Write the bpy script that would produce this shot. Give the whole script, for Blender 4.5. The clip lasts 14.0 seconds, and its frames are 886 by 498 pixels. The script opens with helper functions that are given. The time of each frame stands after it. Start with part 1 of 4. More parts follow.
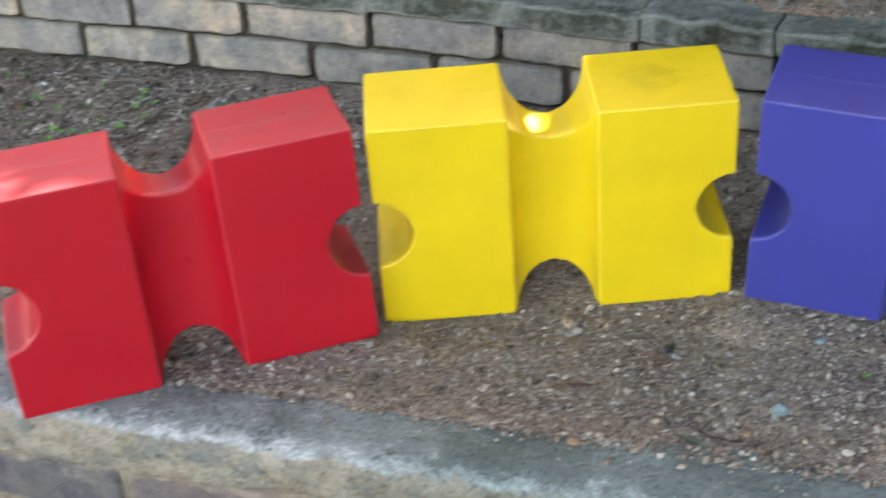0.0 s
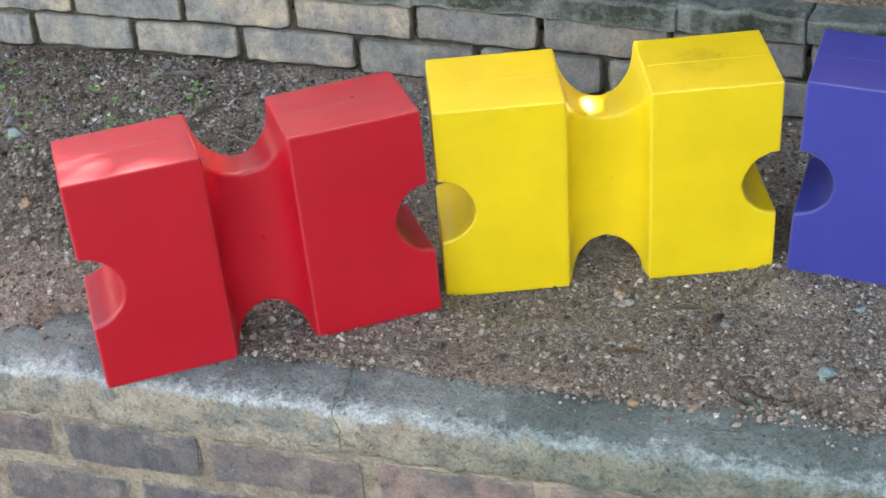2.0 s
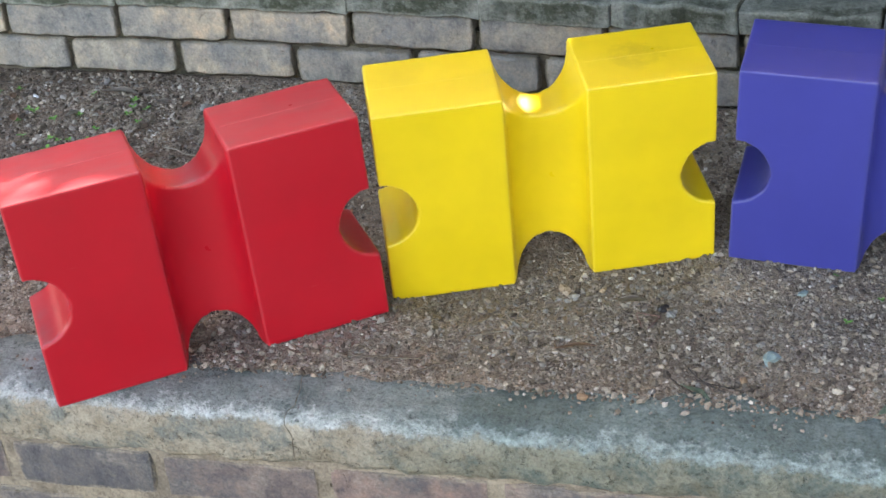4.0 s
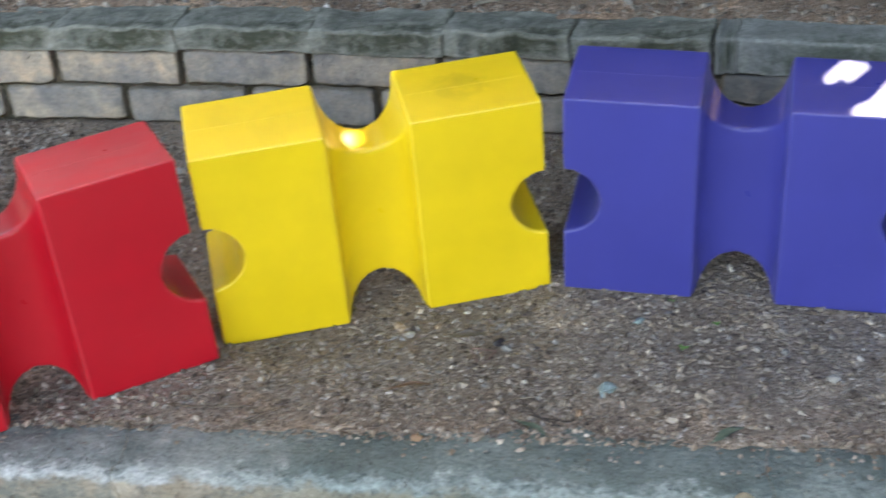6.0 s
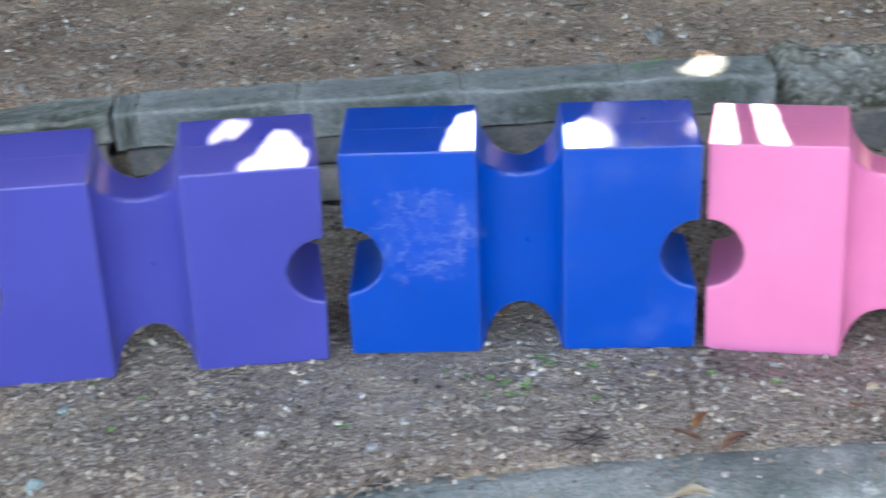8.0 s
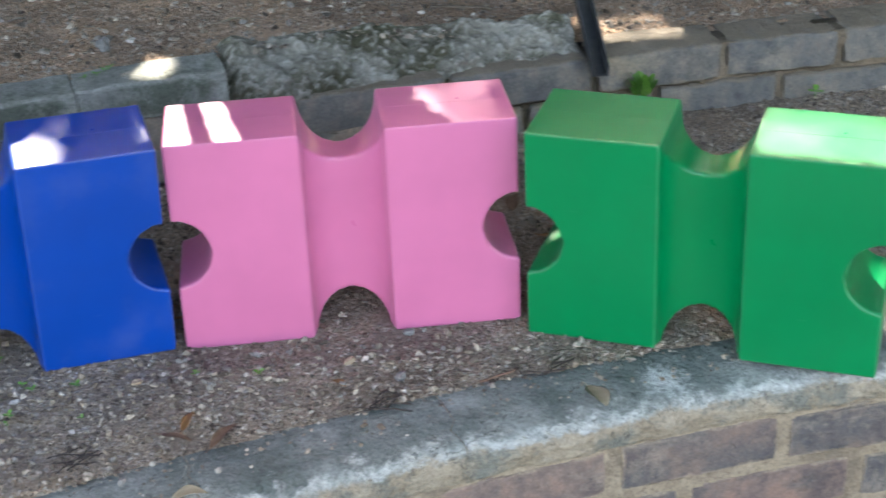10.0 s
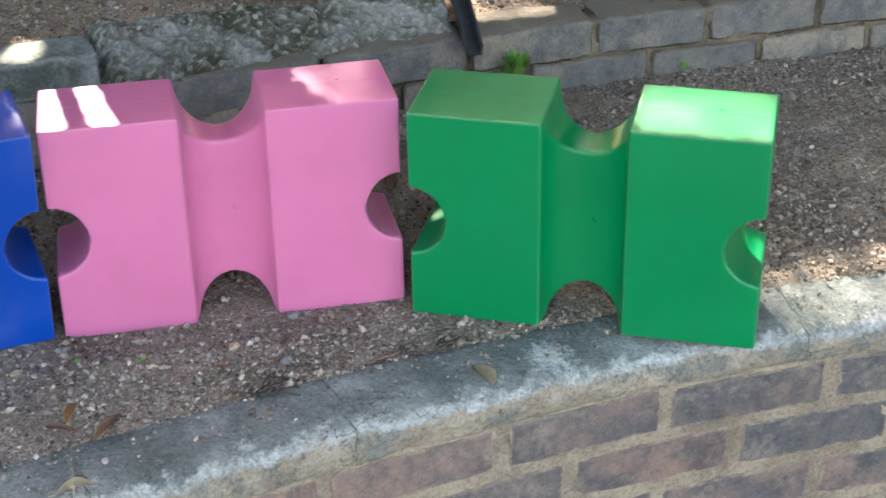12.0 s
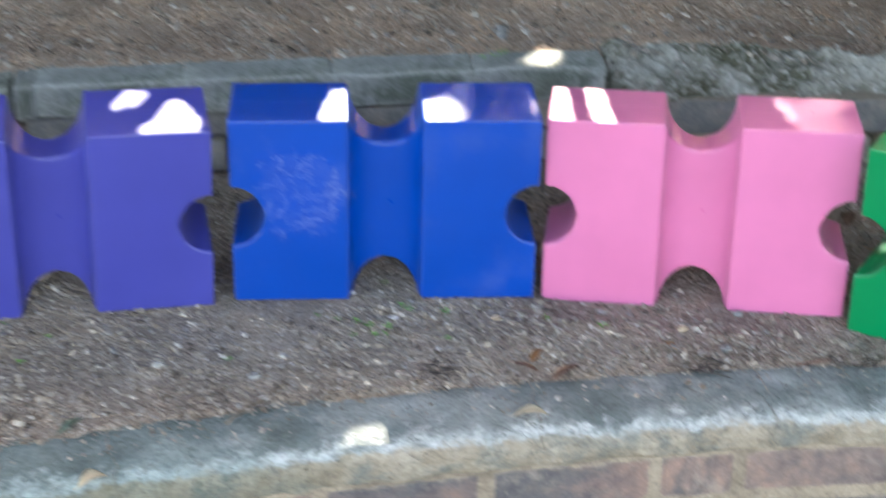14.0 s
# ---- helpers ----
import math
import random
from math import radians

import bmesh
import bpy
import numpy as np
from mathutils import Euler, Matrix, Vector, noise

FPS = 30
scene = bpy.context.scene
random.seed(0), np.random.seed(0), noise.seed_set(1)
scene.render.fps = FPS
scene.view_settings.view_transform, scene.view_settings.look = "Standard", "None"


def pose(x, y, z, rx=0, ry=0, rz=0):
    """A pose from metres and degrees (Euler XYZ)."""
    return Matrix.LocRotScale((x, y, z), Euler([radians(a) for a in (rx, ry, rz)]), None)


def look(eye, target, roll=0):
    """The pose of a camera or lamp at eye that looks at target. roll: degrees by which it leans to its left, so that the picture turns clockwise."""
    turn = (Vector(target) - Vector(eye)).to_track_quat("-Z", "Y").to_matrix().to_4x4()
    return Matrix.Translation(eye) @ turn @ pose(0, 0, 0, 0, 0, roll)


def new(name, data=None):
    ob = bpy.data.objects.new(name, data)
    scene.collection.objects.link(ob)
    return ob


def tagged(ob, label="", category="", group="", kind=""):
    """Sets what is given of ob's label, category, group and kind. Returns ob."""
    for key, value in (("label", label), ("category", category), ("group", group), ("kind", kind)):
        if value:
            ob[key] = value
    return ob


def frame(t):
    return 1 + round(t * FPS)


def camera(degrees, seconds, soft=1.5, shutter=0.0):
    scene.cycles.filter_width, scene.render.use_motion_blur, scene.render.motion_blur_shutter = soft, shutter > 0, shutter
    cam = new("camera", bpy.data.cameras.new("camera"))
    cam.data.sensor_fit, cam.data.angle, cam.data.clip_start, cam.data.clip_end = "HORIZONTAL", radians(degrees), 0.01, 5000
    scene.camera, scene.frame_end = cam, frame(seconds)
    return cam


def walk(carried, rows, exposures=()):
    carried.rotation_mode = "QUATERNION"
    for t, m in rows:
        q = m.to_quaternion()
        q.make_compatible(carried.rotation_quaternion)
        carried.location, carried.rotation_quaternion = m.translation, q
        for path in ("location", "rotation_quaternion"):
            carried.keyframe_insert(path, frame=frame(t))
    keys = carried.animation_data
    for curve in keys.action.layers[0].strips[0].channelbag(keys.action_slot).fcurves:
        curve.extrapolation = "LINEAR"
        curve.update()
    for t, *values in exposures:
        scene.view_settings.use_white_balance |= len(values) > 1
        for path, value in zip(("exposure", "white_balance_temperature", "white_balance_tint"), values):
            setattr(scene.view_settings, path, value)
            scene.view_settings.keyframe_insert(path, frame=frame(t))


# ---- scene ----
cam = camera(31.69, 14.0, 1.5, 0.5)
PATH = [
    (0, look((-0.1057, -1.8524, 1.2749), (-0.9275, -0.1737, 0.1146), -3.509)),
    (0.5, look((-0.1175, -1.9374, 1.2890), (-1.0199, -0.3034, 0.1246), -4.798)),
    (1, look((-0.1316, -1.9858, 1.3027), (-0.9977, -0.3278, 0.1447), -4.134)),
    (1.5, look((-0.1442, -2.0030, 1.3029), (-0.9759, -0.3281, 0.1442), -3.754)),
    (2, look((-0.1534, -2.0106, 1.3049), (-0.9578, -0.3181, 0.1523), -3.572)),
    (2.5, look((-0.1451, -2.0049, 1.3056), (-0.9441, -0.2978, 0.1710), -3.766)),
    (2.7, look((-0.1403, -2.0059, 1.3025), (-0.9376, -0.2912, 0.1783), -3.879)),
    (4.8, look((-0.1362, -2.0218, 1.3118), (-0.8581, -0.3016, 0.1457), -5.458)),
    (5, look((-0.1150, -2.0100, 1.3055), (-0.8510, -0.2884, 0.1503), -5.826)),
    (5.5, look((-0.0945, -1.9680, 1.2957), (-0.7997, -0.2245, 0.1544), -5.751)),
    (6, look((-0.0730, -1.9387, 1.2904), (-0.6737, -0.1508, 0.1579), -5.011)),
    (6.5, look((-0.0534, -1.9275, 1.2764), (-0.4978, -0.0852, 0.1591), -4.109)),
    (7, look((-0.0274, -1.9182, 1.2659), (-0.2856, -0.0306, 0.1658), -3.567)),
    (7.5, look((-0.0053, -1.9046, 1.2718), (-0.0846, 0.0007, 0.1748), -3.086)),
    (8, look((0.0666, -1.9126, 1.2470), (0.1388, 0.0089, 0.1780), -3.487)),
    (8.5, look((0.0840, -1.9061, 1.2578), (0.3411, -0.0137, 0.1657), -2.870)),
    (9, look((0.1194, -1.9249, 1.2456), (0.5581, -0.0660, 0.1538), -2.559)),
    (9.2, look((0.1401, -1.9382, 1.2486), (0.6403, -0.0953, 0.1562), -2.452)),
    (11.3, look((0.1010, -1.9219, 1.2679), (1.0221, -0.2664, 0.1494), 0.659)),
    (11.5, look((0.1004, -1.9191, 1.2670), (1.0218, -0.2665, 0.1445), 0.690)),
    (12, look((0.0966, -1.9153, 1.2638), (0.9981, -0.2554, 0.1360), 0.648)),
    (12.5, look((0.0773, -1.9256, 1.2693), (0.9085, -0.2255, 0.1473), 0.898)),
    (13, look((0.0266, -1.9806, 1.2875), (0.7059, -0.2147, 0.1649), 1.867)),
    (13.5, look((-0.0356, -2.0600, 1.3083), (0.4901, -0.2736, 0.1369), 2.439)),
    (14, look((-0.0120, -2.2351, 1.3376), (0.2907, -0.3320, 0.2761), 0.657)),
]
EXPOSURES = [(0, 3.68, 6500, 10), (1.5, 3.7, 6500, 10), (5.5, 3.63, 6450, 10), (6.5, 3.62, 6350, 10), (7.5, 4.1, 6200, 10), (8.0, 4.16, 6200, 10), (8.5, 4.03, 6200, 10), (9.2, 3.78, 6250, 10), (11.3, 3.59, 6350, 10), (12.5, 3.6, 6350, 10), (13.5, 3.77, 6250, 10), (14.0, 3.92, 6250, 10)]
walk(cam, PATH, EXPOSURES)

# ---- light ----
TO_SUN = Vector((0.195, 0.785, 0.588)).normalized()
world = bpy.data.worlds.new("sky")
scene.world = world
world.use_nodes = True
sky = world.node_tree.nodes.new("ShaderNodeTexSky")
sky.sky_type, sky.sun_disc = "NISHITA", False
sky.sun_elevation, sky.sun_rotation = math.asin(TO_SUN.z), math.atan2(TO_SUN.x, TO_SUN.y)
sky.dust_density = 2.5
haze = world.node_tree.nodes.new("ShaderNodeMix")
haze.data_type, haze.blend_type = "RGBA", "MULTIPLY"
haze.inputs[0].default_value, haze.inputs[7].default_value = 1.0, (1.235, 1.0, 0.795, 1)
world.node_tree.links.new(sky.outputs[0], haze.inputs[6])
world.node_tree.links.new(haze.outputs[2], world.node_tree.nodes["Background"].inputs[0])
world.node_tree.nodes["Background"].inputs[1].default_value = 0.10
sun = new("sun", bpy.data.lights.new("sun", "SUN"))
sun.data.energy, sun.data.angle, sun.data.color = 2.5, radians(0.45), (1.0, 0.89, 0.73)
sun.matrix_world = look(TO_SUN * 20, (0, 0, 0))


# ---- materials ----
class Mat:
    """A node material with short ways to add nodes."""

    def __init__(self, name, rough=0.8, metal=0.0):
        self.m = bpy.data.materials.new(name)
        self.m.use_nodes = True
        self.t = self.m.node_tree
        self.b = self.t.nodes["Principled BSDF"]
        self.b.inputs["Roughness"].default_value = rough
        self.b.inputs["Metallic"].default_value = metal
        self.co = self.t.nodes.new("ShaderNodeTexCoord").outputs["Object"]
        self.geo = self.t.nodes.new("ShaderNodeNewGeometry")

    def link(self, a, b):
        self.t.links.new(a, b)

    def noise(self, scale, detail=4, rough=0.6, stretch=None, where=None):
        n = self.t.nodes.new("ShaderNodeTexNoise")
        n.inputs["Scale"].default_value, n.inputs["Detail"].default_value = scale, detail
        n.inputs["Roughness"].default_value = rough
        src = where or self.co
        if stretch:
            mp = self.t.nodes.new("ShaderNodeMapping")
            mp.inputs["Scale"].default_value = stretch
            self.link(src, mp.inputs[0])
            src = mp.outputs[0]
        self.link(src, n.inputs["Vector"])
        return n.outputs[0]

    def ramp(self, src, stops):
        r = self.t.nodes.new("ShaderNodeValToRGB")
        els = r.color_ramp.elements
        while len(els) < len(stops):
            els.new(0.5)
        for e, (p, c) in zip(els, stops):
            e.position = p
            e.color = (*c, 1) if len(c) == 3 else c
        self.link(src, r.inputs[0])
        return r.outputs[0]

    def mix(self, a, b, fac, how="MIX"):
        n = self.t.nodes.new("ShaderNodeMix")
        n.data_type, n.blend_type = "RGBA", how
        for sock, v in ((n.inputs[0], fac), (n.inputs[6], a), (n.inputs[7], b)):
            if isinstance(v, (int, float)):
                sock.default_value = v
            elif isinstance(v, tuple):
                sock.default_value = (*v, 1)
            else:
                self.link(v, sock)
        return n.outputs[2]

    def math(self, op, a, b):
        n = self.t.nodes.new("ShaderNodeMath")
        n.operation = op
        for sock, v in ((n.inputs[0], a), (n.inputs[1], b)):
            if isinstance(v, (int, float)):
                sock.default_value = v
            else:
                self.link(v, sock)
        return n.outputs[0]

    def color(self, src):
        self.link(src, self.b.inputs["Base Color"])

    def rough(self, src, lo, hi):
        self.link(self.ramp(src, [(0.3, (lo,) * 3), (0.7, (hi,) * 3)]), self.b.inputs["Roughness"])

    def bump(self, src, strength, dist):
        n = self.t.nodes.new("ShaderNodeBump")
        n.inputs["Strength"].default_value, n.inputs["Distance"].default_value = strength, dist
        self.link(src, n.inputs["Height"])
        if self.b.inputs["Normal"].is_linked:
            self.link(self.b.inputs["Normal"].links[0].from_socket, n.inputs["Normal"])
        self.link(n.outputs[0], self.b.inputs["Normal"])

    def island(self):
        return self.geo.outputs["Random Per Island"]

    def random(self):
        return self.t.nodes.new("ShaderNodeObjectInfo").outputs["Random"]


def plastic(name, base, dust_sheen=0.0, scuff=0.0, stain=None, swirl=None):
    m = Mat(name, 0.36)
    dark = tuple(c * 0.86 for c in base)
    col = m.mix(dark, base, m.ramp(m.noise(7, 3), [(0.3, (0, 0, 0)), (0.75, (1, 1, 1))]))
    pale = tuple(0.55 * c + 0.3 for c in base)
    if dust_sheen:
        # dull dusty film on upward faces; also paints in their sky sheen
        up = m.t.nodes.new("ShaderNodeSeparateXYZ")
        m.link(m.geo.outputs["Normal"], up.inputs[0])
        sheen_mottle = m.ramp(m.noise(11, 5, 0.7, (1, 3, 1)), [(0.3, (0.25,) * 3), (0.75, (1,) * 3)])
        top = m.ramp(up.outputs[2], [(0.8, (0, 0, 0)), (0.97, (dust_sheen,) * 3)])
        col = m.mix(col, tuple(0.5 * c + 0.09 for c in base), m.mix(top, sheen_mottle, 1.0, "MULTIPLY"))
    if scuff:
        worn = m.ramp(m.noise(9, 4, 0.6), [(0.55, (0, 0, 0)), (0.72, (scuff,) * 3)])
        col = m.mix(col, pale, worn)
    def near(place, size):
        d = m.t.nodes.new("ShaderNodeVectorMath")
        d.operation, d.inputs[1].default_value = "DISTANCE", place
        m.link(m.co, d.inputs[0])
        return m.math("ADD", m.math("MULTIPLY", d.outputs["Value"], 1 / size), m.math("MULTIPLY", m.math("SUBTRACT", m.noise(26, 6, 0.7), 0.5), 2.6))
    if stain:
        mark = m.mix(m.ramp(near(stain, 0.055), [(0.45, (0.75,) * 3), (0.85, (0, 0, 0))]), m.ramp(m.noise(26, 5), [(0.35, (0.1,) * 3), (0.65, (1,) * 3)]), 1.0, "MULTIPLY")
        col = m.mix(col, tuple(c * 0.55 for c in base), mark)
    if swirl:
        inner = m.ramp(near(swirl, 0.075), [(0.35, (0.5,) * 3), (0.80, (1,) * 3), (1.15, (0, 0, 0))])
        curl = m.math("ABSOLUTE", m.math("SUBTRACT", m.noise(24, 5, 0.6), 0.5), 0)
        lines = m.ramp(curl, [(0.0, (0.22,) * 3), (0.012, (0.16,) * 3), (0.03, (0.03,) * 3), (0.2, (0.02,) * 3)])
        cloud = m.ramp(m.noise(18, 7, 0.8), [(0.45, (0, 0, 0)), (0.75, (0.14,) * 3)])
        col = m.mix(col, pale, m.mix(inner, m.mix(lines, cloud, 1.0, "ADD"), 1.0, "MULTIPLY"))
    # edges rubbed pale, with their highlight painted in too; fine scratches
    edge = m.ramp(m.geo.outputs["Pointiness"], [(0.515, (0, 0, 0)), (0.57, (0.22,) * 3)])
    col = m.mix(col, pale, m.mix(edge, m.ramp(m.noise(45, 5, 0.7), [(0.3, (0.35,) * 3), (0.65, (1,) * 3)]), 1.0, "MULTIPLY"))
    nick = m.mix(m.ramp(m.noise(160, 3, 0.5, (0.06, 1, 1)), [(0.70, (0, 0, 0)), (0.76, (0.22,) * 3)]), m.ramp(m.noise(6, 3), [(0.5, (0, 0, 0)), (0.65, (1,) * 3)]), 1.0, "MULTIPLY")
    col = m.mix(col, pale, nick)
    m.color(col)
    m.rough(m.noise(9, 4, 0.6), 0.27, 0.40)
    m.bump(m.noise(900, 2, 0.5), 0.05, 0.0005)
    m.bump(m.noise(4, 1), 0.10, 0.004)
    m.b.inputs["Specular IOR Level"].default_value = 0.42
    return m.m


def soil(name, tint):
    m = Mat(name, 0.95)

    def grains(scale):
        n = m.t.nodes.new("ShaderNodeTexVoronoi")
        n.inputs["Scale"].default_value = scale
        wob = m.t.nodes.new("ShaderNodeVectorMath")
        wob.operation, wob.inputs[3].default_value = "SCALE", 0.6 / scale
        jit = m.t.nodes.new("ShaderNodeTexNoise")
        jit.inputs["Scale"].default_value = scale * 1.3
        m.link(m.co, jit.inputs["Vector"])
        m.link(jit.outputs[1], wob.inputs[0])
        add = m.t.nodes.new("ShaderNodeVectorMath")
        m.link(m.co, add.inputs[0])
        m.link(wob.outputs[0], add.inputs[1])
        m.link(add.outputs[0], n.inputs["Vector"])
        tone = m.t.nodes.new("ShaderNodeSeparateColor")
        m.link(n.outputs["Color"], tone.inputs[0])
        return tone.outputs[0], tone.outputs[1], n.outputs["Distance"]

    tone, pick, dist = grains(310)
    tone_b, pick_b, dist_b = grains(135)
    fine = m.ramp(tone, [(0.0, (0.12, 0.09, 0.068)), (0.35, (0.245, 0.192, 0.146)), (0.7, (0.40, 0.325, 0.25)), (0.93, (0.52, 0.44, 0.35)), (1.0, (0.72, 0.66, 0.57))])
    coarse = m.ramp(tone_b, [(0.0, (0.10, 0.078, 0.06)), (0.4, (0.27, 0.22, 0.17)), (0.75, (0.38, 0.33, 0.275)), (1.0, (0.62, 0.56, 0.48))])
    base = m.mix(fine, coarse, m.ramp(pick_b, [(0.66, (0, 0, 0)), (0.70, (0.85,) * 3)]))
    dusty = m.ramp(m.noise(13, 6, 0.7), [(0.44, (0.12,) * 3), (0.62, (0.82,) * 3)])
    base = m.mix(base, m.mix((0.225, 0.175, 0.132), (0.35, 0.285, 0.22), m.noise(120, 4, 0.7)), dusty)
    dark_patch = m.ramp(m.noise(4.5, 5, 0.6), [(0.36, (0.60, 0.57, 0.55)), (0.60, (1.0, 1.0, 1.0))])
    d = m.t.nodes.new("ShaderNodeVectorMath")
    d.operation, d.inputs[1].default_value = "DISTANCE", (-2.05, 0.08, 0.0)
    m.link(m.co, d.inputs[0])
    far = m.math("ADD", m.math("MULTIPLY", d.outputs["Value"], 1.35), m.math("MULTIPLY", m.math("SUBTRACT", m.noise(8, 6, 0.7), 0.5), 1.5))
    base = m.mix(base, (0.62, 0.56, 0.52), m.ramp(far, [(0.5, (0.85,) * 3), (1.0, (0, 0, 0))]), "MULTIPLY")
    clay = m.ramp(m.noise(9, 6, 0.7), [(0.45, (1.30, 1.33, 1.39)), (0.72, (1.54, 1.42, 1.28))])
    m.color(m.mix(m.mix(m.mix(base, dark_patch, 1.0, "MULTIPLY"), clay, 1.0, "MULTIPLY"), tint, 1.0, "MULTIPLY"))
    m.bump(dist, -0.6, 0.003)
    m.bump(dist_b, -0.4, 0.005)
    m.bump(m.noise(60, 6, 0.75), 1.0, 0.02)
    return m.m


def pebbles():
    m = Mat("gravel", 0.85)
    col = m.ramp(m.island(), [(0.0, (0.07, 0.052, 0.04)), (0.25, (0.19, 0.148, 0.112)), (0.55, (0.34, 0.275, 0.21)), (0.75, (0.29, 0.265, 0.24)), (0.90, (0.45, 0.37, 0.285)), (0.97, (0.56, 0.48, 0.39)), (1.0, (0.74, 0.69, 0.62))])
    m.color(m.mix(col, m.ramp(m.noise(320, 4), [(0.3, (0.6,) * 3), (0.7, (1.15,) * 3)]), 1.0, "MULTIPLY"))
    m.bump(m.noise(500, 3), 0.4, 0.001)
    return m.m


def concrete(name, a, b, moss, edge):
    m = Mat(name, 0.9)
    fine = m.noise(170, 6, 0.75)
    patch = m.noise(9, 7, 0.65)
    col = m.mix(a, b, m.ramp(patch, [(0.35, (0, 0, 0)), (0.65, (1, 1, 1))]))
    col = m.mix(col, moss, m.ramp(m.noise(7, 8, 0.75), [(0.44, (0, 0, 0)), (0.58, (0.9,) * 3)]))
    wear = m.ramp(m.geo.outputs["Pointiness"], [(0.505, (0, 0, 0)), (0.54, (0.75,) * 3)])
    chips = m.ramp(m.noise(60, 6, 0.75), [(0.35, (0.15,) * 3), (0.65, (1,) * 3)])
    col = m.mix(col, edge, m.mix(wear, chips, 1.0, "MULTIPLY"))
    col = m.mix(col, m.ramp(fine, [(0.3, (0.5,) * 3), (0.5, (1,) * 3), (0.75, (1.3,) * 3)]), 1.0, "MULTIPLY")
    m.color(m.mix(col, (0.5, 0.49, 0.46), m.ramp(m.noise(26, 8, 0.8), [(0.62, (0, 0, 0)), (0.74, (0.55,) * 3)])))
    m.bump(fine, 0.6, 0.003)
    m.bump(m.noise(28, 6, 0.7), 0.6, 0.01)
    return m.m


def coping_concrete():
    """Grey-green top, pale worn lip and sandy front of the cast coping."""
    m = Mat("weathered coping concrete", 0.9)
    fine, patch = m.noise(170, 6, 0.75), m.noise(9, 7, 0.65)
    top = m.mix((0.175, 0.197, 0.19), (0.36, 0.38, 0.365), m.ramp(patch, [(0.35, (0, 0, 0)), (0.65, (1, 1, 1))]))
    top = m.mix(top, (0.085, 0.106, 0.098), m.ramp(m.noise(2.6, 7, 0.7), [(0.42, (0, 0, 0)), (0.62, (0.85,) * 3)]))
    front = m.mix((0.28, 0.225, 0.16), (0.45, 0.385, 0.30), m.ramp(m.noise(16, 7, 0.7), [(0.35, (0, 0, 0)), (0.65, (1, 1, 1))]))
    front = m.mix(front, (0.195, 0.20, 0.178), m.ramp(m.noise(15, 8, 0.75), [(0.48, (0, 0, 0)), (0.60, (0.9,) * 3)]))
    axis = m.t.nodes.new("ShaderNodeSeparateXYZ")
    m.link(m.co, axis.inputs[0])
    wander = m.math("MULTIPLY", m.math("SUBTRACT", m.noise(26, 8, 0.78), 0.5), 0.045)
    height = m.math("MULTIPLY", m.math("ADD", m.math("ADD", axis.outputs[2], wander), 0.05), 20.0)
    col = m.mix(front, top, m.ramp(height, [(0.62, (0, 0, 0)), (0.80, (1, 1, 1))]))
    lip = m.ramp(height, [(0.60, (0, 0, 0)), (0.74, (1, 1, 1)), (0.84, (1, 1, 1)), (0.93, (0, 0, 0))])
    chips = m.ramp(m.noise(30, 8, 0.8), [(0.38, (0.06,) * 3), (0.60, (0.95,) * 3)])
    col = m.mix(col, (0.60, 0.61, 0.595), m.mix(lip, chips, 1.0, "MULTIPLY"))
    col = m.mix(col, m.ramp(fine, [(0.3, (0.5,) * 3), (0.5, (1,) * 3), (0.75, (1.3,) * 3)]), 1.0, "MULTIPLY")
    col = m.mix(col, (0.5, 0.5, 0.48), m.ramp(m.noise(26, 8, 0.8), [(0.66, (0, 0, 0)), (0.78, (0.45,) * 3)]))
    d = m.t.nodes.new("ShaderNodeVectorMath")
    d.operation, d.inputs[1].default_value = "DISTANCE", (1.10, -0.385, 0.0)
    m.link(m.co, d.inputs[0])
    splash = m.math("ADD", m.math("MULTIPLY", d.outputs["Value"], 20.0), m.math("MULTIPLY", m.math("SUBTRACT", m.noise(70, 7, 0.8), 0.5), 2.6))
    # darker, more teal tone around x = -0.42, ragged at its rim
    dark_patch = m.t.nodes.new("ShaderNodeVectorMath")
    dark_patch.operation, dark_patch.inputs[1].default_value = "DISTANCE", (-0.42, -0.42, 0.0)
    m.link(m.co, dark_patch.inputs[0])
    reach = m.math("ADD", m.math("MULTIPLY", dark_patch.outputs["Value"], 1.6), m.math("MULTIPLY", m.math("SUBTRACT", m.noise(9, 7, 0.7), 0.5), 1.1))
    col = m.mix(col, (0.58, 0.68, 0.67), m.ramp(reach, [(0.55, (0.85,) * 3), (1.0, (0, 0, 0))]), "MULTIPLY")
    line = m.math("ABSOLUTE", m.math("SUBTRACT", m.noise(4.2, 7, 0.62), 0.5), 0)
    split = m.mix(m.ramp(line, [(0.0, (0.9,) * 3), (0.0045, (0, 0, 0))]), m.ramp(m.noise(3.1, 2, 0.5), [(0.54, (0, 0, 0)), (0.60, (1,) * 3)]), 1.0, "MULTIPLY")
    col = m.mix(col, (0.03, 0.03, 0.027), split)
    m.color(m.mix(col, (0.66, 0.68, 0.68), m.ramp(splash, [(0.25, (0.75,) * 3), (0.75, (0, 0, 0))])))
    pit = m.ramp(m.noise(95, 4, 0.6), [(0.30, (0, 0, 0)), (0.40, (1, 1, 1))])
    m.bump(fine, 0.7, 0.004)
    m.bump(pit, 0.9, 0.005)
    m.bump(m.noise(28, 6, 0.7), 0.8, 0.014)
    return m.m


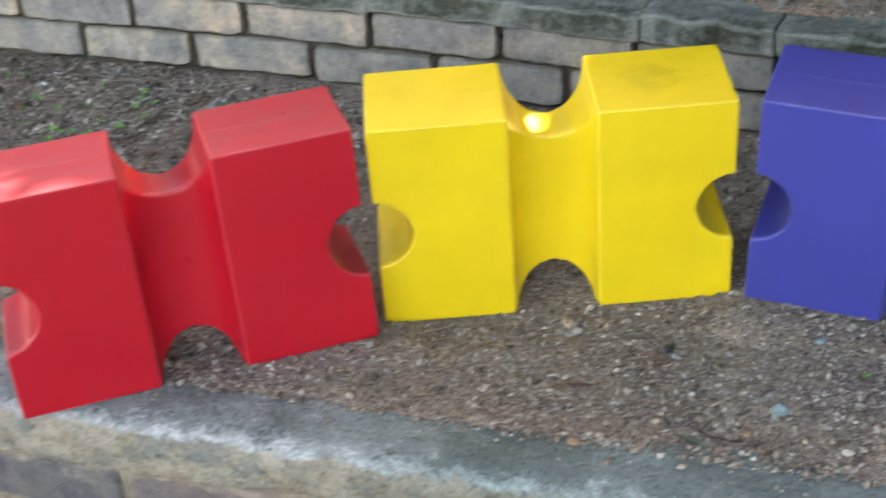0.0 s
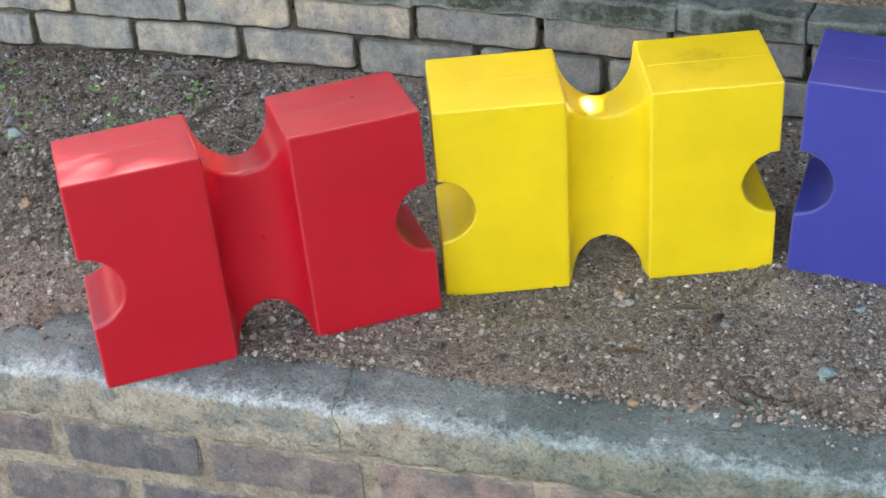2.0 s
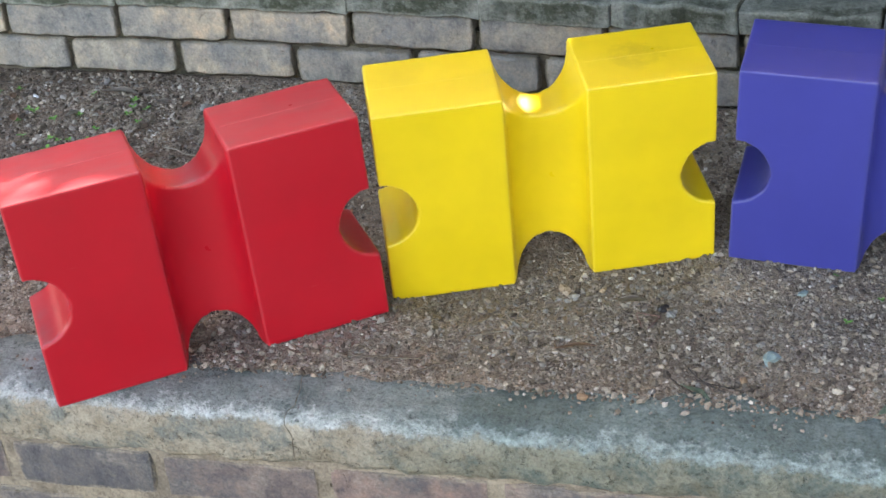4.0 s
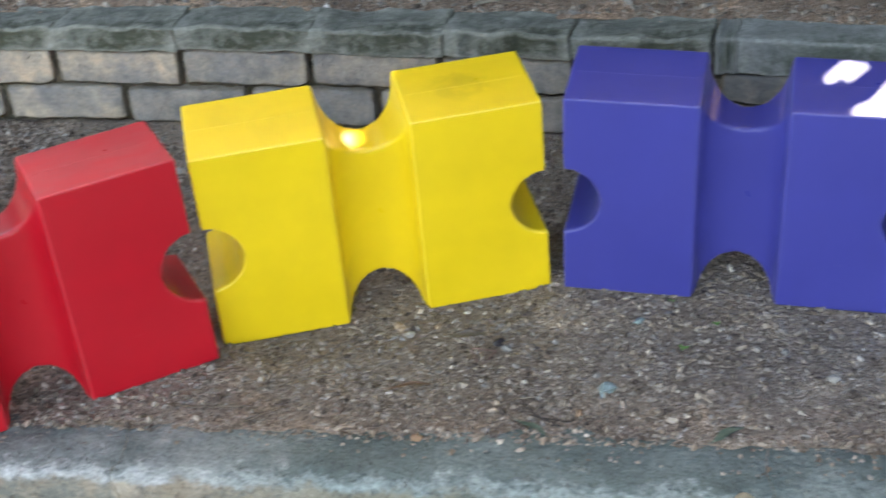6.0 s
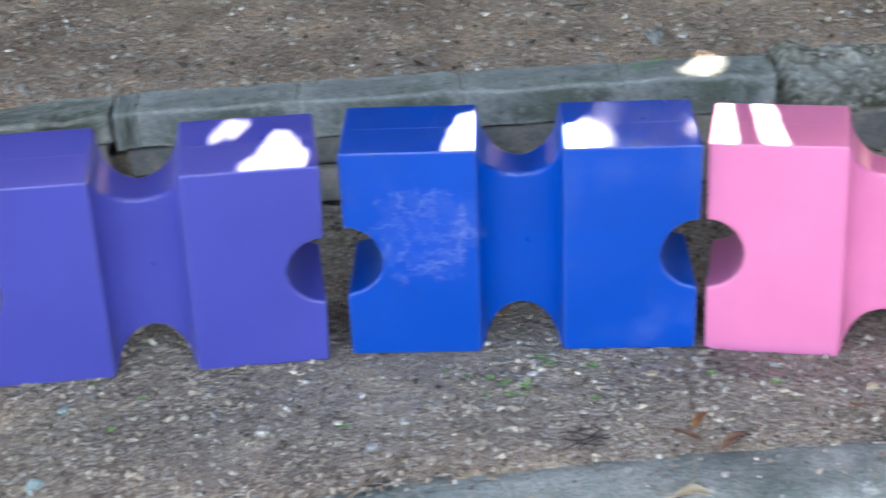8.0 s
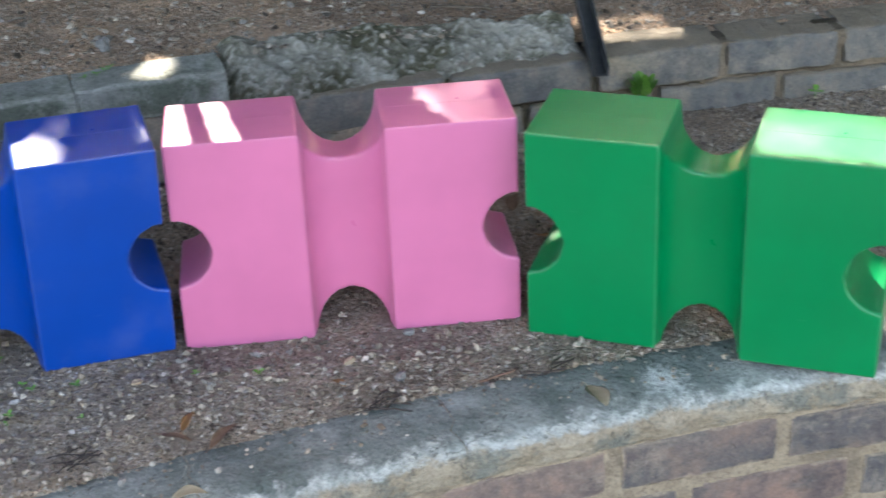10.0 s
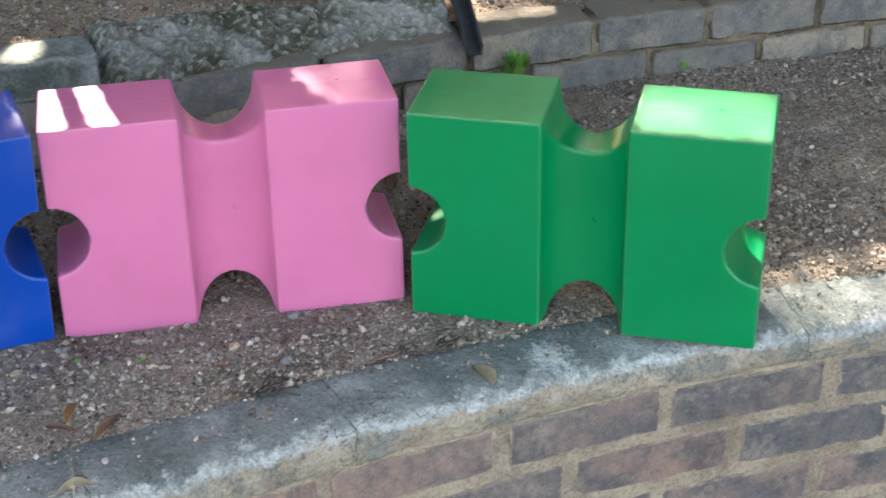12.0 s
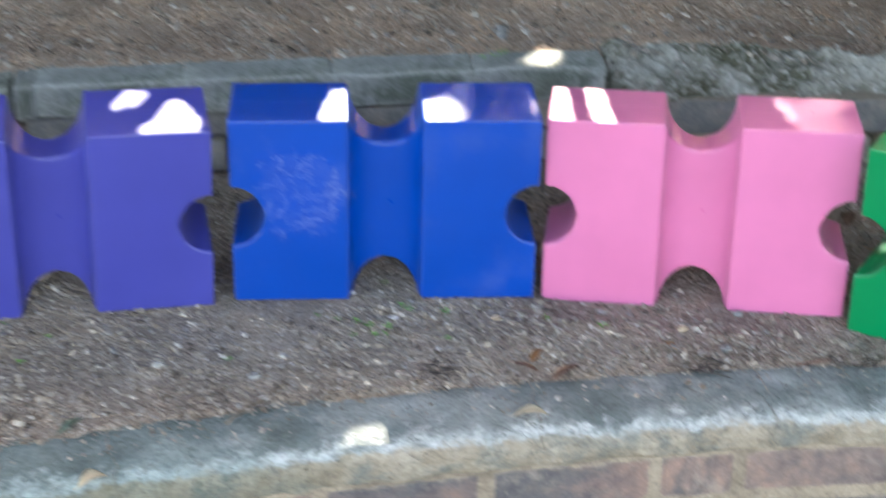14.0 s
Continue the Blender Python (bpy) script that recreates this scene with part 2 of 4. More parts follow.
def brick(name, dark, mid, light, bloom, smear, size, reach):
    """Brick with streaky firing marks; mortar is smeared over the rim of its face."""
    m = Mat(name, 0.85)
    own, chance = m.co, m.random()
    shift = m.t.nodes.new("ShaderNodeVectorMath")
    shift.operation, shift.inputs[3].default_value = "SCALE", 37.0
    spread_out = m.t.nodes.new("ShaderNodeCombineXYZ")
    for k in range(3):
        m.link(chance, spread_out.inputs[k])
    m.link(spread_out.outputs[0], shift.inputs[0])
    add = m.t.nodes.new("ShaderNodeVectorMath")
    m.link(own, add.inputs[0])
    m.link(shift.outputs[0], add.inputs[1])
    m.co = add.outputs[0]
    tone = m.ramp(chance, [(0.0, dark), (0.4, mid), (0.75, light), (1.0, dark)])
    col = m.mix(tone, dark, m.ramp(m.noise(6, 6, 0.7, (0.8, 1, 1.1)), [(0.42, (0.92,) * 3), (0.56, (0, 0, 0))]))
    stain = m.ramp(m.noise(20, 7, 0.72, (1, 1, 0.8)), [(0.34, (0.56, 0.58, 0.64)), (0.5, (1,) * 3), (0.66, (1.45, 1.30, 1.16))])
    col = m.mix(col, stain, 1.0, "MULTIPLY")
    col = m.mix(col, bloom, m.ramp(m.noise(11, 9, 0.78), [(0.52, (0, 0, 0)), (0.70, (0.75,) * 3)]))
    axis = m.t.nodes.new("ShaderNodeSeparateXYZ")
    m.link(own, axis.inputs[0])
    ends = m.math("SUBTRACT", size[0] / 2, m.math("ABSOLUTE", axis.outputs[0], 0))
    beds = m.math("SUBTRACT", size[1] / 2, m.math("ABSOLUTE", axis.outputs[2], 0))
    rim = m.math("ADD", m.math("MULTIPLY", m.math("MINIMUM", ends, beds), 1 / reach), m.math("MULTIPLY", m.math("SUBTRACT", m.noise(22, 8, 0.8), 0.5), 4.6))
    col = m.mix(col, smear, m.ramp(rim, [(0.1, (0.9,) * 3), (1.15, (0, 0, 0))]))
    m.color(m.mix(col, m.ramp(m.noise(210, 5, 0.7), [(0.3, (0.76,) * 3), (0.7, (1.16,) * 3)]), 1.0, "MULTIPLY"))
    m.bump(m.noise(150, 6, 0.7), 0.6, 0.003)
    m.bump(m.noise(24, 5, 0.6), 0.8, 0.012)
    m.bump(m.ramp(m.noise(70, 4, 0.6), [(0.30, (0, 0, 0)), (0.40, (1, 1, 1))]), 0.5, 0.004)
    return m.m


def plain(name, a, b, rough=0.8, scale=30):
    m = Mat(name, rough)
    m.color(m.mix(a, b, m.ramp(m.noise(scale, 5, 0.7), [(0.35, (0, 0, 0)), (0.65, (1, 1, 1))])))
    m.bump(m.noise(scale * 5, 4), 0.4, 0.002)
    return m.m


# terrace soil: browner, and tinted lighter to make up for dim light there
M_SOIL, M_BROWN_LIT_SOIL, M_PEBBLE = soil("sandy soil", (1.0, 1.0, 1.0)), soil("brown soil lightened for dim light", (1.20, 1.05, 0.94)), pebbles()
M_COPING = coping_concrete()
M_LEDGE = concrete("mossy concrete", (0.10, 0.108, 0.088), (0.37, 0.37, 0.325), (0.036, 0.042, 0.02), (0.36, 0.36, 0.31))
M_SLAB = concrete("grey cast ledge", (0.205, 0.212, 0.198), (0.37, 0.375, 0.35), (0.10, 0.115, 0.085), (0.42, 0.42, 0.385))
M_ROCK = concrete("pale lumpy mortar rock", (0.13, 0.12, 0.092), (0.40, 0.385, 0.335), (0.06, 0.058, 0.028), (0.5, 0.48, 0.43))
M_MORTAR = concrete("sandy mortar", (0.29, 0.232, 0.165), (0.43, 0.352, 0.262), (0.19, 0.15, 0.112), (0.5, 0.43, 0.34))
M_OLD_MORTAR = concrete("earthy old mortar", (0.075, 0.062, 0.043), (0.19, 0.155, 0.11), (0.045, 0.045, 0.024), (0.30, 0.26, 0.2))
M_EARTH = concrete("earth packed into joints", (0.13, 0.1, 0.07), (0.27, 0.215, 0.155), (0.08, 0.065, 0.042), (0.3, 0.25, 0.19))
M_BRICK = brick("dark clinker brick", (0.115, 0.108, 0.110), (0.225, 0.158, 0.136), (0.285, 0.197, 0.162), (0.38, 0.315, 0.255), (0.40, 0.325, 0.24), (0.24, 0.082), 0.0085)
M_GREY_BRICK = brick("grey weathered brick", (0.25, 0.24, 0.228), (0.40, 0.348, 0.28), (0.50, 0.415, 0.315), (0.48, 0.435, 0.365), (0.24, 0.205, 0.15), (0.235, 0.07), 0.0055)


# ---- building helpers ----
def mesh_of(name, bm, material, smooth=False):
    me = bpy.data.meshes.new(name)
    bm.to_mesh(me)
    bm.free()
    me.materials.append(material)
    if smooth:
        for p in me.polygons:
            p.use_smooth = True
    return me


def crisp(me):
    """Vertex normals that follow the large faces, so that worn edges stay narrow."""
    n = np.zeros((len(me.vertices), 3))
    for p in me.polygons:
        for i in p.vertices:
            n[i] += np.array(p.normal) * p.area ** 2
    me.normals_split_custom_set_from_vertices([Vector(q).normalized() for q in n])
    return me


def part(name, bm, material, parent, label="", smooth=False):
    """One mesh object under a thing or a part."""
    ob = new(name, mesh_of(name, bm, material, smooth))
    ob.parent = parent
    return tagged(ob, label)


def thing(name, bm, material, label, category, group="", kind="", smooth=False):
    return tagged(new(name, mesh_of(name, bm, material, smooth)), label, category, group, kind)


def raw_mesh(name, verts, faces, material, smooth=False):
    """A mesh from arrays: verts n x 3, faces m x 3 or m x 4."""
    me = bpy.data.meshes.new(name)
    k = faces.shape[1]
    me.vertices.add(len(verts))
    me.vertices.foreach_set("co", np.ascontiguousarray(verts, dtype=np.float32).ravel())
    me.loops.add(faces.size)
    me.loops.foreach_set("vertex_index", np.ascontiguousarray(faces, dtype=np.int32).ravel())
    me.polygons.add(len(faces))
    me.polygons.foreach_set("loop_start", np.arange(0, faces.size, k, dtype=np.int32))
    me.polygons.foreach_set("use_smooth", np.full(len(faces), smooth))
    me.update(calc_edges=True)
    me.validate()
    me.materials.append(material)
    return me


def grid_faces(nu, nv):
    i = np.arange(nu * nv).reshape(nu, nv)
    return np.stack([i[:-1, :-1].ravel(), i[1:, :-1].ravel(), i[1:, 1:].ravel(), i[:-1, 1:].ravel()], 1)


def fbm(x, y, z, s, octaves=4):
    return noise.fractal(Vector((x * s, y * s, z * s)), 1.0, 2.0, octaves)


# ---- plan: two curved walls with a strip of soil between them ----
def lip_y(x):
    """The outer edge of the low front wall's coping."""
    return -0.416 + 0.059 * x - 0.060 * x * x - 0.015 * x ** 3


def wall_y(x):
    """The face of the wall behind."""
    return 0.503 - 0.024 * x - 0.041 * x * x


def heading(curve, x):
    return math.atan2(curve(x + 0.01) - curve(x - 0.01), 0.02)


def off(curve, x, d):
    """The point d metres behind the curve at x."""
    a = heading(curve, x)
    return x - d * math.sin(a), curve(x) + d * math.cos(a)


BLOCK_W, BLOCK_H, BLOCK_D, GROOVE, NOTCH = 0.50, 0.324, 0.161, 0.0585, 0.0525
# x, y, z of the front's foot, turn, tilt and lean in degrees
PLACES = [
    (-1.178, -0.430, 0.005, 40.4, -2.9, -1.8),
    (-0.780, -0.110, 0.005, 27.0, 3.9, -1.05),
    (-0.285, 0.000, 0.014, 3.7, 3.8, 2.25),
    (0.246, 0.000, 0.003, -5.2, -0.25, 0.8),
    (0.750, -0.085, -0.006, -16.0, -3.3, -0.8),
    (1.169, -0.357, 0.006, -41.4, -0.2, -1.8),
]
BLOCK_POSES = [pose(x, y, z, 0, 0, turn) @ pose(0, 0, 0, tilt) @ pose(0, 0, 0, 0, lean) for x, y, z, turn, tilt, lean in PLACES]
BLOCK_BACK = [m.inverted() for m in BLOCK_POSES]


def soil_z(x, y):
    """The height of the strip of soil: it meets the foot of every block."""
    z = 0.004 + 0.006 * fbm(x, y, 0, 5) + 0.0038 * fbm(x, y, 3, 22)
    total, lift = 1.0, z
    for m, back in zip(BLOCK_POSES, BLOCK_BACK):
        p = back @ Vector((x, y, 0))
        dx = max(abs(p.x) - BLOCK_W / 2, 0)
        dy = max(-p.y, p.y - BLOCK_D, 0)
        w = 60 * math.exp(-(dx * dx + dy * dy) / 0.0012)
        if w > 0.01:
            q = m @ Vector((p.x, p.y, 0))
            total, lift = total + w, lift + w * (q.z - 0.0008)
    return lift / total


# ---- ground ----
def build_ground():
    bm = bmesh.new()
    bmesh.ops.create_grid(bm, x_segments=40, y_segments=40, size=60)
    # unseen paving, kept dark so little light bounces or reflects onto the blocks
    g = thing("ground", bm, plain("dark paving", (0.035, 0.036, 0.036), (0.06, 0.06, 0.058), 0.9, 2), "unseen dark worn paving below the low wall, dims bounced light", "ground", kind="structure")
    g.location.z = -0.46


def build_soil_strip():
    nu, nv = 620, 120
    xs = np.linspace(-3.0, 3.0, nu)
    vs = np.linspace(0, 1, nv)
    verts = np.zeros((nu, nv, 3))
    for i, x in enumerate(xs):
        y0, y1 = lip_y(x) + 0.035, wall_y(x) + 0.03
        inner = 0.075 + 0.035 * min(max((x + 0.7) / 0.9, 0), 1) + 0.02 * fbm(x, 0, 5, 6)
        for j, v in enumerate(vs):
            y = y0 + (y1 - y0) * v
            z = soil_z(x, y)
            d = y - lip_y(x)
            k = min(max((d - inner + 0.03) / 0.06, 0), 1)
            z = z * k + (1 - k) * -0.022
            verts[i, j] = (x, y, z)
    ob = new("soil_strip", raw_mesh("soil_strip", verts.reshape(-1, 3), grid_faces(nu, nv), M_SOIL, True))
    tagged(ob, "dry brown sandy soil with grit between two walls", "soil", kind="structure")


def upper_z(x, y):
    z = 0.201 + (0.130 - 0.201) * min(max((x - 0.95) / 0.5, 0), 1)
    d = max(y - wall_y(min(max(x, -3), 3)) - 0.08, 0)
    return z + 0.05 * min(d, 1.5) + 0.010 * fbm(x, y, 7, 4) + 0.004 * fbm(x, y, 2, 18)


def build_upper_terrace():
    nu, nv = 400, 90
    xs = np.linspace(-3.4, 3.4, nu)
    vs = np.linspace(0, 1, nv) ** 1.3
    verts = np.zeros((nu, nv, 3))
    for i, x in enumerate(xs):
        y0 = wall_y(x) + 0.07
        for j, v in enumerate(vs):
            y = y0 + (2.4 - y0) * v
            z = upper_z(x, y)
            d = y - wall_y(x)
            cover = 0.072 + 0.035 * fbm(x, 0, 9, 7)
            if 0.74 < x < 1.38:
                cover = 0.135
            if d < cover and x < 1.40:
                z -= 0.03 * min((cover - d) / 0.03, 1)
            verts[i, j] = (x, y, z)
    ob = new("terrace_soil", raw_mesh("terrace_soil", verts.reshape(-1, 3), grid_faces(nu, nv), M_BROWN_LIT_SOIL, True))
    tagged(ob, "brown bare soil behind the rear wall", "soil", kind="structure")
    bm = bmesh.new()
    bmesh.ops.create_grid(bm, x_segments=30, y_segments=16, size=1)
    for v in bm.verts:
        v.co = (v.co.x * 30, 17.3 + v.co.y * 15, 0.25)
    far = thing("terrace_far", bm, M_BROWN_LIT_SOIL, "unseen bare soil stretching away under the added trees", "soil", kind="structure")


# ---- front wall and coping ----
def coping_profile():
    """Distance behind the lip and height, from the soil side over the lip to the underside."""
    pts = [(0.17, -0.030), (0.15, -0.006), (0.12, 0.001), (0.10, 0.002), (0.08, 0.002), (0.06, 0.001), (0.04, 0.0), (0.026, -0.003), (0.014, -0.007), (0.006, -0.012), (0.001, -0.019), (-0.002, -0.028), (-0.003, -0.034), (-0.002, -0.040), (-0.001, -0.046), (0.0, -0.052), (0.001, -0.058), (0.006, -0.062), (0.05, -0.063)]
    return pts


def coping_depth(x):
    """The coping hangs lower over the bricks towards its western end."""
    return 0.072 - 0.017 * min(max(x / 1.2, -1), 1)


def build_coping():
    top = tagged(new("coping"), "weathered grey-green concrete coping with a pale worn lip", "coping", kind="structure")
    prof = coping_profile()
    seams = [-3.0, -2.1, -1.62, -1.045, -0.19, 0.435, 0.785, 1.47, 2.2, 3.0]
    for k in range(len(seams) - 1):
        a, b = seams[k] + 0.0007, seams[k + 1] - 0.0007
        n = max(int((b - a) / 0.009), 8)
        verts = np.zeros((n, len(prof), 3))
        for i in range(n):
            for j, (d, z) in enumerate(prof):
                jag_a = 0.012 * fbm(0, d * 3 - z * 3, seams[k], 14)
                jag_b = 0.012 * fbm(0, d * 3 - z * 3, seams[k + 1], 14)
                x = (a + jag_a) + (b + jag_b - a - jag_a) * i / (n - 1)
                px, py = off(lip_y, x, d + 0.005 * fbm(x, z, d, 20) + 0.004 * max(fbm(x, z, d, 60), 0) + 0.005 * fbm(x, 0, 1, 3))
                rag = 0.008 * abs(fbm(x, 0, 4, 11)) if j >= 15 else 0
                if z < -0.028:
                    z = -0.028 + (z + 0.028) * (coping_depth(x) - 0.028) / 0.034
                verts[i, j] = (px, py, z + 0.0025 * fbm(x, d, 2, 24) + 0.004 * fbm(x, 0, 6, 2.5) - rag)
        ob = new("coping_stone", raw_mesh("coping_stone", verts.reshape(-1, 3), grid_faces(n, len(prof))[:, ::-1], M_COPING, True))
        ob.parent = top
    # dark bed under and between the pieces
    nu = 200
    v = np.zeros((nu, 4, 3))
    for i, x in enumerate(np.linspace(-3, 3, nu)):
        for j, (d, z) in enumerate([(0.16, -0.02), (0.016, -0.012), (0.008, -0.03), (0.012, -0.05)]):
            px, py = off(lip_y, x, d)
            v[i, j] = (px, py, z)
    core = new("bedding", raw_mesh("bedding", v.reshape(-1, 3), grid_faces(nu, 4)[:, ::-1], M_OLD_MORTAR))
    core.parent = top


def worn_bricks(name, material, length, height, depth, bevel, wobble, count):
    """Bricks with rounded, chipped edges and uneven faces."""
    out = []
    for k in range(count):
        bm = bmesh.new()
        bmesh.ops.create_cube(bm, size=1)
        for v in bm.verts:
            v.co = Vector((v.co.x * length, v.co.y * depth, v.co.z * height))
        bmesh.ops.bevel(bm, geom=list(bm.edges), offset=bevel, segments=2, affect="EDGES")
        bmesh.ops.subdivide_edges(bm, edges=[e for e in bm.edges if e.calc_length() > 0.12], cuts=11, use_grid_fill=True)
        bmesh.ops.subdivide_edges(bm, edges=[e for e in bm.edges if 0.04 < e.calc_length() <= 0.12], cuts=4, use_grid_fill=True)
        for v in bm.verts:
            p = v.co.copy()
            corner = min(max((abs(p.x) / (length / 2) - 0.85) / 0.15, 0), 1) * min(max((abs(p.z) / (height / 2) - 0.6) / 0.4, 0), 1)
            shift = Vector((fbm(p.x, p.y, p.z + 5 * k, 30), fbm(p.x + 9, p.y, p.z + 5 * k, 30), fbm(p.x, p.y + 9, p.z + 5 * k, 30)))
            v.co += shift * wobble
            v.co.y += (0.010 * corner * max(fbm(p.x, 3, p.z + 7 * k, 12) + 0.3, 0)) * (1 if p.y < 0 else -1)
            v.co.z *= 1 - 0.10 * corner * max(fbm(p.x, 5, p.z + 7 * k, 12) + 0.2, 0)
        out.append(crisp(mesh_of(name, bm, material, True)))
    return out


def rough_stones(name, material, length, height, depth, wobble, count):
    """Worn blocks with chipped, uneven faces."""
    out = []
    for k in range(count):
        bm = bmesh.new()
        bmesh.ops.create_cube(bm, size=1)
        for v in bm.verts:
            v.co = Vector((v.co.x * length, v.co.y * depth, v.co.z * height))
        bmesh.ops.bevel(bm, geom=list(bm.edges), offset=0.003, segments=1, affect="EDGES")
        bmesh.ops.subdivide_edges(bm, edges=[e for e in bm.edges if e.calc_length() > 0.03], cuts=9, use_grid_fill=True)
        for v in bm.verts:
            p = v.co.copy()
            shift = Vector((fbm(p.x, p.y, p.z + 5 * k, 22), fbm(p.x + 9, p.y, p.z + 5 * k, 22), fbm(p.x, p.y + 9, p.z + 5 * k, 22)))
            v.co += shift * wobble * (0.7 if abs(p.x) > length * 0.48 else 1)
        out.append(mesh_of(name, bm, material))
    return out


def lay_course(parent, name, meshes, curve, joints, level, length, height, recess, depth, gap, rnd, uneven=0.003):
    """Bricks between neighbouring joints along a curve, their middles at level(x)."""
    for a, b in zip(joints[:-1], joints[1:]):
        x = (a + b) / 2
        px, py = off(curve, x, recess + depth / 2 + rnd.uniform(-uneven, uneven))
        ob = new(name, meshes[rnd.randrange(len(meshes))])
        run = math.hypot(b - a, curve(b) - curve(a)) - gap * rnd.uniform(0.7, 1.3)
        fall = math.atan2(level(b) - level(a), b - a)
        ob.matrix_basis = Matrix.LocRotScale((px, py, level(x) + rnd.uniform(-0.002, 0.002)), Euler((rnd.uniform(-0.02, 0.02), rnd.uniform(-0.008, 0.008) - fall, heading(curve, x) + rnd.uniform(-0.010, 0.010))), (run / length, 1, rnd.uniform(0.97, 1.04)))
        ob.parent = parent


def flat(z):
    return lambda x: z


def spread(first, last, step):
    n = max(round((last - first) / step), 1)
    return [first + (last - first) * i / n for i in range(n + 1)]


def wall_core(parent, name, curve, x0, x1, recess, thick, z0, z1, material, relief=0.004):
    """The mortar body of a wall, lumpy in the joints."""
    n, rows = int((x1 - x0) / 0.008), max(int((z1 - z0) / 0.008), 4)
    ring = [(recess, z1 + (z0 - z1) * j / rows, True) for j in range(rows + 1)] + [(recess + thick, z0, False), (recess + thick, z1, False), (recess, z1, False)]
    v = np.zeros((n, len(ring), 3))
    for i, x in enumerate(np.linspace(x0, x1, n)):
        for j, (d, z, face) in enumerate(ring):
            lump = relief * (fbm(x, z, 0, 24, 3) + 0.5 * fbm(x, z, 3, 75, 2)) if face else 0
            px, py = off(curve, x, d + lump)
            v[i, j] = (px, py, z)
    ob = new(name, raw_mesh(name, v.reshape(-1, 3), grid_faces(n, len(ring)), material, True))
    ob.parent = parent
    return ob


def build_front_wall():
    rnd = random.Random(11)
    top = tagged(new("wall_front"), "low curved wall of dark clinker bricks", "wall", kind="structure")
    length, height, depth, pitch = 0.24, 0.082, 0.09, 0.094
    meshes = worn_bricks("brick", M_BRICK, length, height, depth, 0.0055, 0.0024, 12)
    odd = spread(-2.985, -1.485, 0.25) + [-1.251, -1.001, -0.75, -0.5, -0.25, 0.0, 0.1, 0.351, 0.612, 0.737, 1.002, 1.257, 1.52] + spread(1.78, 3.08, 0.26)
    even = spread(-2.85, -1.60, 0.25) + [-1.373, -1.126, -0.876, -0.626, -0.376, -0.126, 0.05, 0.215, 0.466, 0.66, 0.849, 1.111, 1.376] + spread(1.64, 2.94, 0.26)
    for c in range(4):
        lay_course(top, "brick", meshes, lip_y, odd if c % 2 == 0 else even, lambda x, c=c: -coping_depth(x) - 0.043 - c * pitch, length, height, 0.003, depth, 0.013, rnd, 0.0012)
    wall_core(top, "mortar", lip_y, -3.0, 3.0, 0.0068, 0.2, -0.47, -0.05, M_MORTAR, 0.0024)


# ---- rear wall ----
def build_rear_wall():
    rnd = random.Random(5)
    top = tagged(new("wall_rear"), "low curved wall of weathered grey bricks", "wall", kind="structure")
    length, height, depth = 0.235, 0.070, 0.1
    meshes = worn_bricks("brick", M_GREY_BRICK, length, height, depth, 0.0048, 0.0042, 12)
    low = spread(-3.04, -2.306, 0.245) + [-2.183, -1.96, -1.726, -1.48] + spread(-1.235, 1.00, 0.25)
    lay_course(top, "brick", meshes, wall_y, low, flat(0.044), length, height, 0.0, depth, 0.009, rnd)
    mid = spread(-3.05, -1.843, 0.24) + [-1.61, -1.36, -1.111, -0.866, -0.62, -0.39]
    lay_course(top, "brick", meshes, wall_y, mid, flat(0.119), length, height, 0.0, depth, 0.009, rnd)
    slate = brick("slate grey brick", (0.155, 0.155, 0.153), (0.225, 0.212, 0.192), (0.29, 0.258, 0.215), (0.36, 0.315, 0.25), (0.25, 0.205, 0.15), (0.235, 0.074), 0.006)
    tall = worn_bricks("brick", slate, length, 0.074, depth, 0.0048, 0.0040, 8)
    lay_course(top, "brick", tall, wall_y, [0.84, 1.12, 1.40, 1.651, 1.885] + spread(2.12, 2.84, 0.24), flat(0.097), length, 0.074, 0.0, depth, 0.010, rnd)
    foot = [1.00, 1.27, 1.52, 1.768, 1.999] + spread(2.24, 2.96, 0.24)
    lay_course(top, "brick", tall, wall_y, foot, flat(0.017), length, height, 0.0, depth, 0.010, rnd)
    low_bricks = worn_bricks("brick", slate, length, 0.056, depth, 0.0048, 0.004, 5)
    lay_course(top, "brick", low_bricks, wall_y, spread(-0.375, 0.74, 0.25), flat(0.108), length, 0.056, 0.004, depth, 0.009, rnd)
    wall_core(top, "earth_joint", wall_y, 1.42, 3.0, 0.0075, 0.06, -0.06, 0.131, M_EARTH, 0.007)
    wall_core(top, "mortar", wall_y, -3.0, 3.0, 0.0145, 0.07, -0.06, 0.124, M_OLD_MORTAR, 0.006)
    ledge = rough_stones("ledge_stone", M_LEDGE, 0.25, 0.048, 0.10, 0.007, 8)
    lay_course(top, "ledge_stone", ledge, wall_y, spread(-3.04, -1.36, 0.25) + [-1.10, -0.855, -0.628, -0.388], flat(0.180), 0.25, 0.048, -0.008, 0.10, -0.001, rnd)
    slabs = rough_stones("ledge_block", M_SLAB, 0.27, 0.066, 0.09, 0.0038, 6)
    lay_course(top, "ledge_block", slabs, wall_y, [-0.380, -0.345, -0.07, 0.208, 0.477, 0.730], flat(0.171), 0.27, 0.066, 0.0, 0.09, -0.001, rnd)


